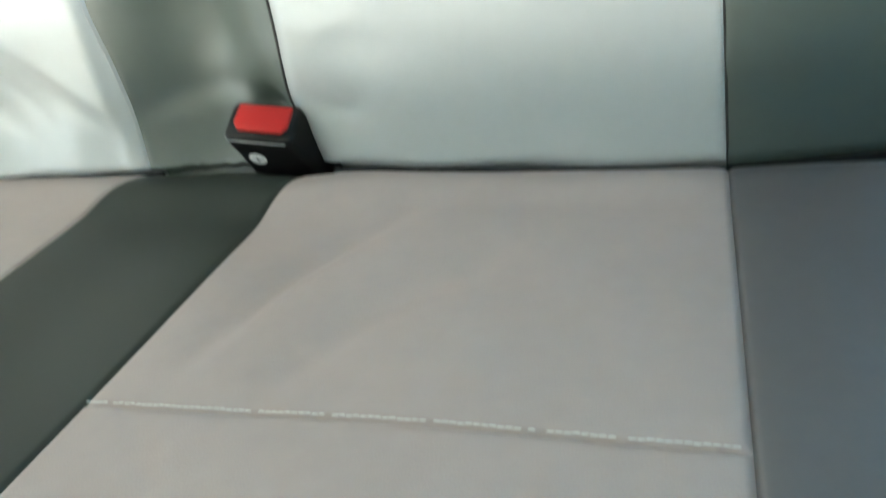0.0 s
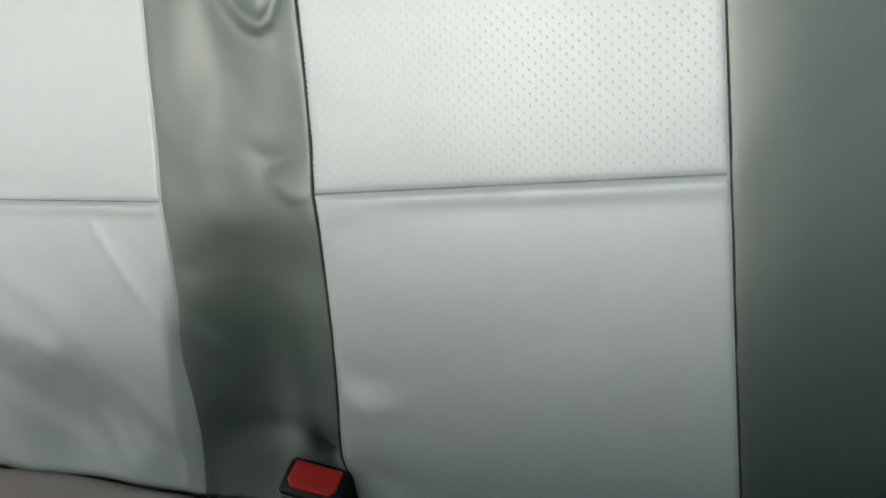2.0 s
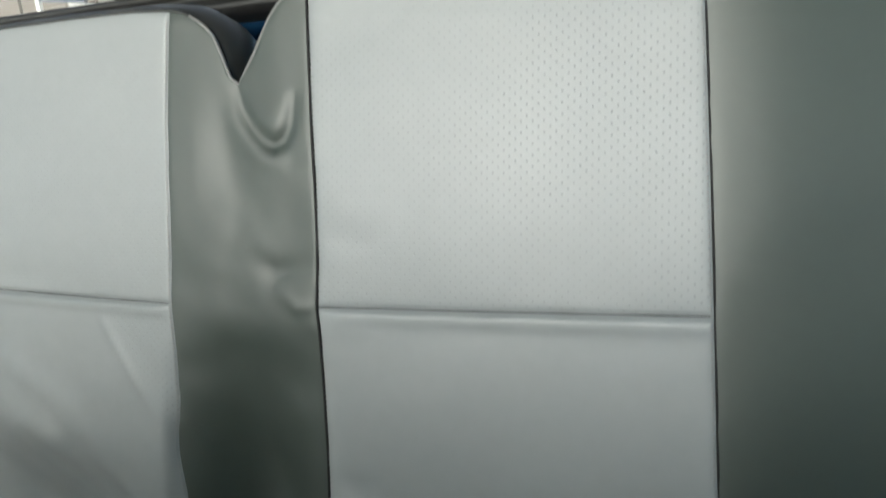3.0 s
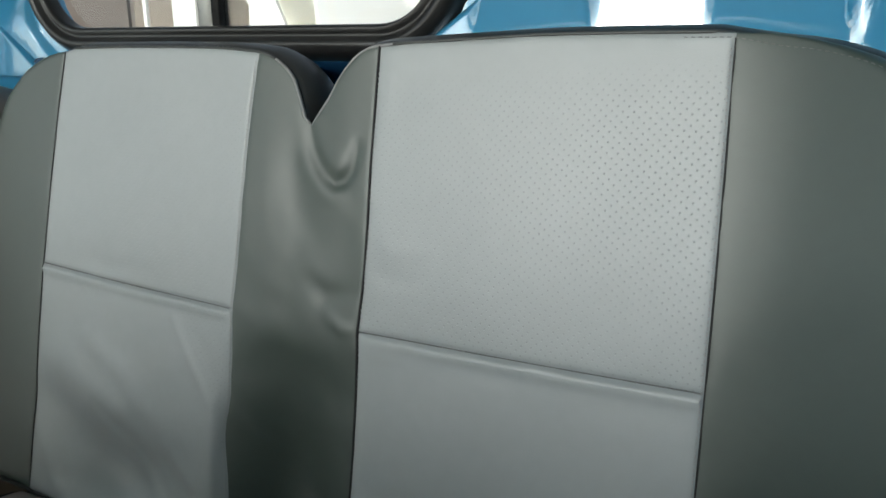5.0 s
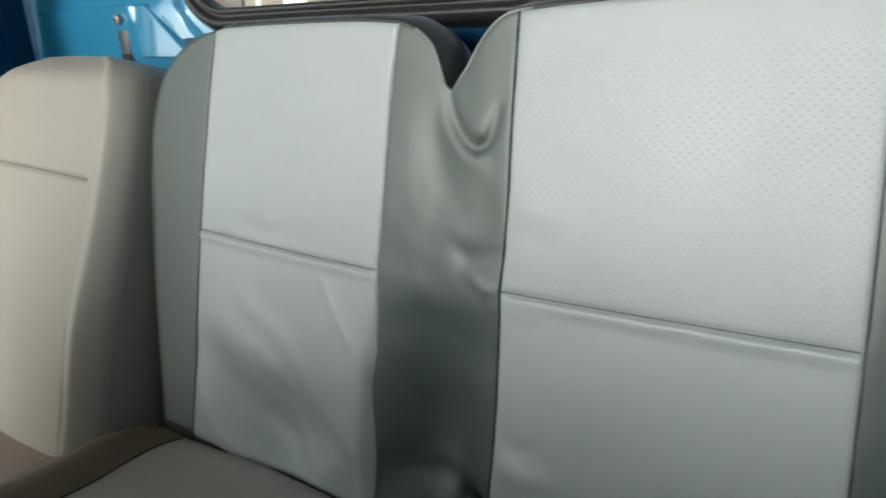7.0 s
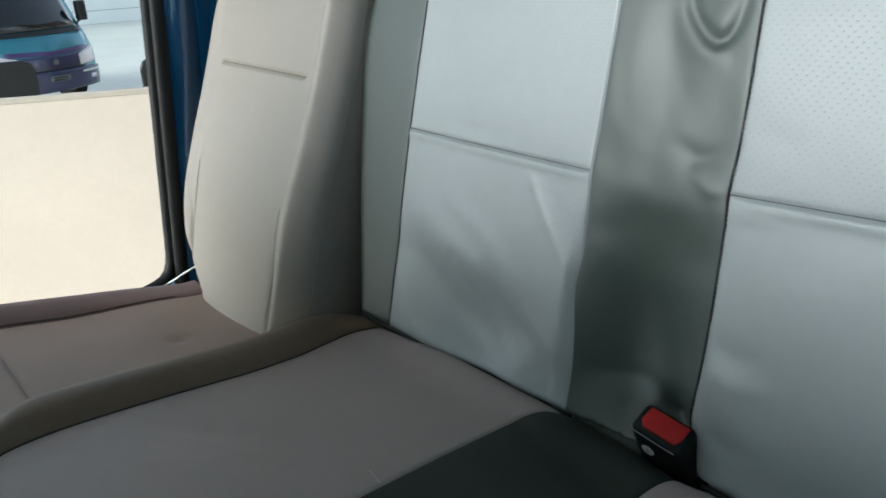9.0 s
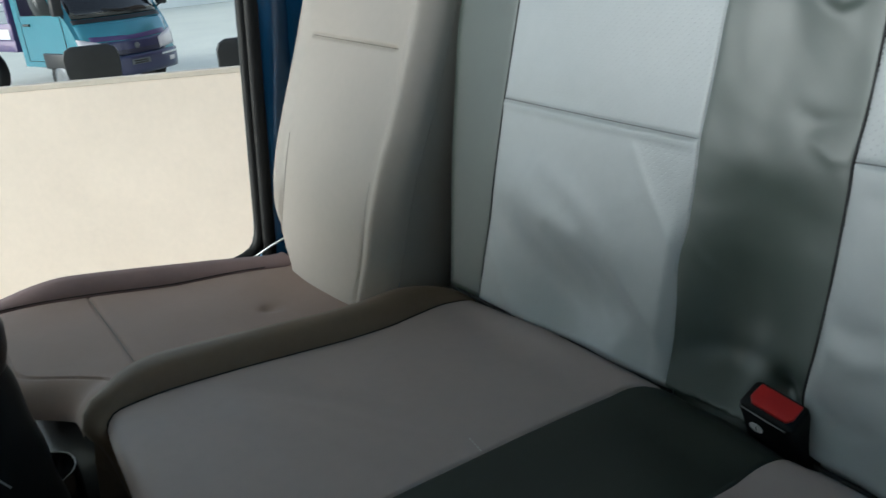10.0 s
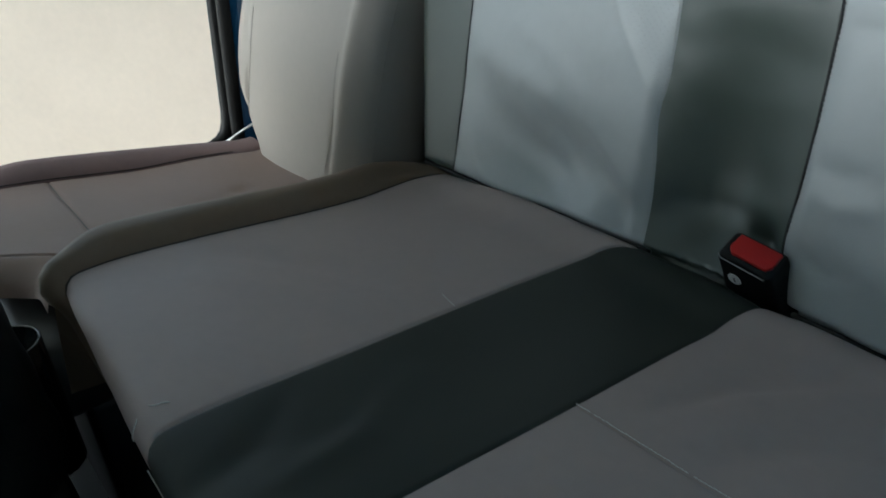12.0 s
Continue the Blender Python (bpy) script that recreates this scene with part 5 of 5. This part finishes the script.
# added slab out of view, leaves the cab only low sky light
structure("hall_ceiling", box(-6.0, 9.0, -6.0, 1.2, 3.45, 3.7), white_wall, "unseen white roof slab added to block high sky light", "ceiling")
backdrop = empty("far_wall", (-30.0, 0, GROUND), "far white panelled showroom wall", "wall", kind="structure")
for k in range(9):
    part("panel", box(-30.2, -30.0, -25, 40, GROUND + 0.475 * k + 0.004, GROUND + 0.475 * (k + 1) - 0.016, 0.004, 1), white_wall, backdrop, smooth=False)
part("wall_core", box(-30.3, -30.03, -25, 40, GROUND, GROUND + 4.28), joint_grey, backdrop, smooth=False)
structure("rear_hall_wall", box(-11.5, 3.0, 8.2, 8.4, GROUND, GROUND + 4.3), brown_wall, "brown panelled wall behind the vehicle", "wall")


def stand(name, outline, y, mat, label, category="display board"):
    return tagged(mesh_object(name, prism([(x, z) for x, z in outline], pose(0, y, 0, 90), 0.05, 0.004), mat, False), label, category)


stand("column", [(-8.9, GROUND), (-7.72, GROUND), (-7.72, 3.6), (-8.9, 3.6)], 6.4, brown_wall, "brown clad column", "column")
stand("display_board", [(-6.92, 1.70), (-6.28, 1.62), (-6.28, 3.2), (-6.92, 3.2)], 6.0, navy_panel, "navy blue hanging panel")
stand("display_board", [(-6.62, GROUND), (-6.26, GROUND), (-6.26, 1.61), (-6.62, 1.69)], 6.1, white_board, "white display board by the wall")
stand("display_board", [(-7.10, GROUND), (-7.05, GROUND), (-7.05, 2.6), (-7.10, 2.6)], 6.1, white_board, "narrow white post by the wall")
stand("display_board", [(-5.50, GROUND), (-4.0, GROUND), (-5.02, 1.30), (-5.46, 1.97), (-5.87, 1.99), (-5.87, 1.66), (-5.38, 1.27)], 6.0, white_board, "leaning white display board")
stand("counter", [(-5.6, GROUND), (-4.2, GROUND), (-4.2, 1.47), (-5.6, 1.47)], 6.6, tile_grey, "pale grey counter front", "counter")
board = empty("sign_board", (-3.6, 6.0, GROUND), "large white sign board with a ring emblem", "sign")
part("face", prism([(-4.2, GROUND), (-1.2, GROUND), (-1.2, 2.9), (-5.02, 2.9), (-4.48, 1.46)], pose(0, 5.9, 0, 90), 0.05, 0.004), white_board, board, "white board", smooth=False)
part("ring_emblem", sweep([(-4.36 + 0.125 * math.cos(a), 5.846, 1.72 + 0.125 * math.sin(a)) for a in (2 * math.pi * k / 40 for k in range(40))], 0.009, 6, True), ring_grey, board, "grey ring")
for dx, dz in ((-0.03, 0.05), (0.04, 0.02), (-0.05, -0.02)):
    part("emblem_stroke", box(-4.37 + dx - 0.03, -4.37 + dx + 0.03, 5.843, 5.849, 1.71 + dz - 0.012, 1.71 + dz + 0.012), ring_grey, board)
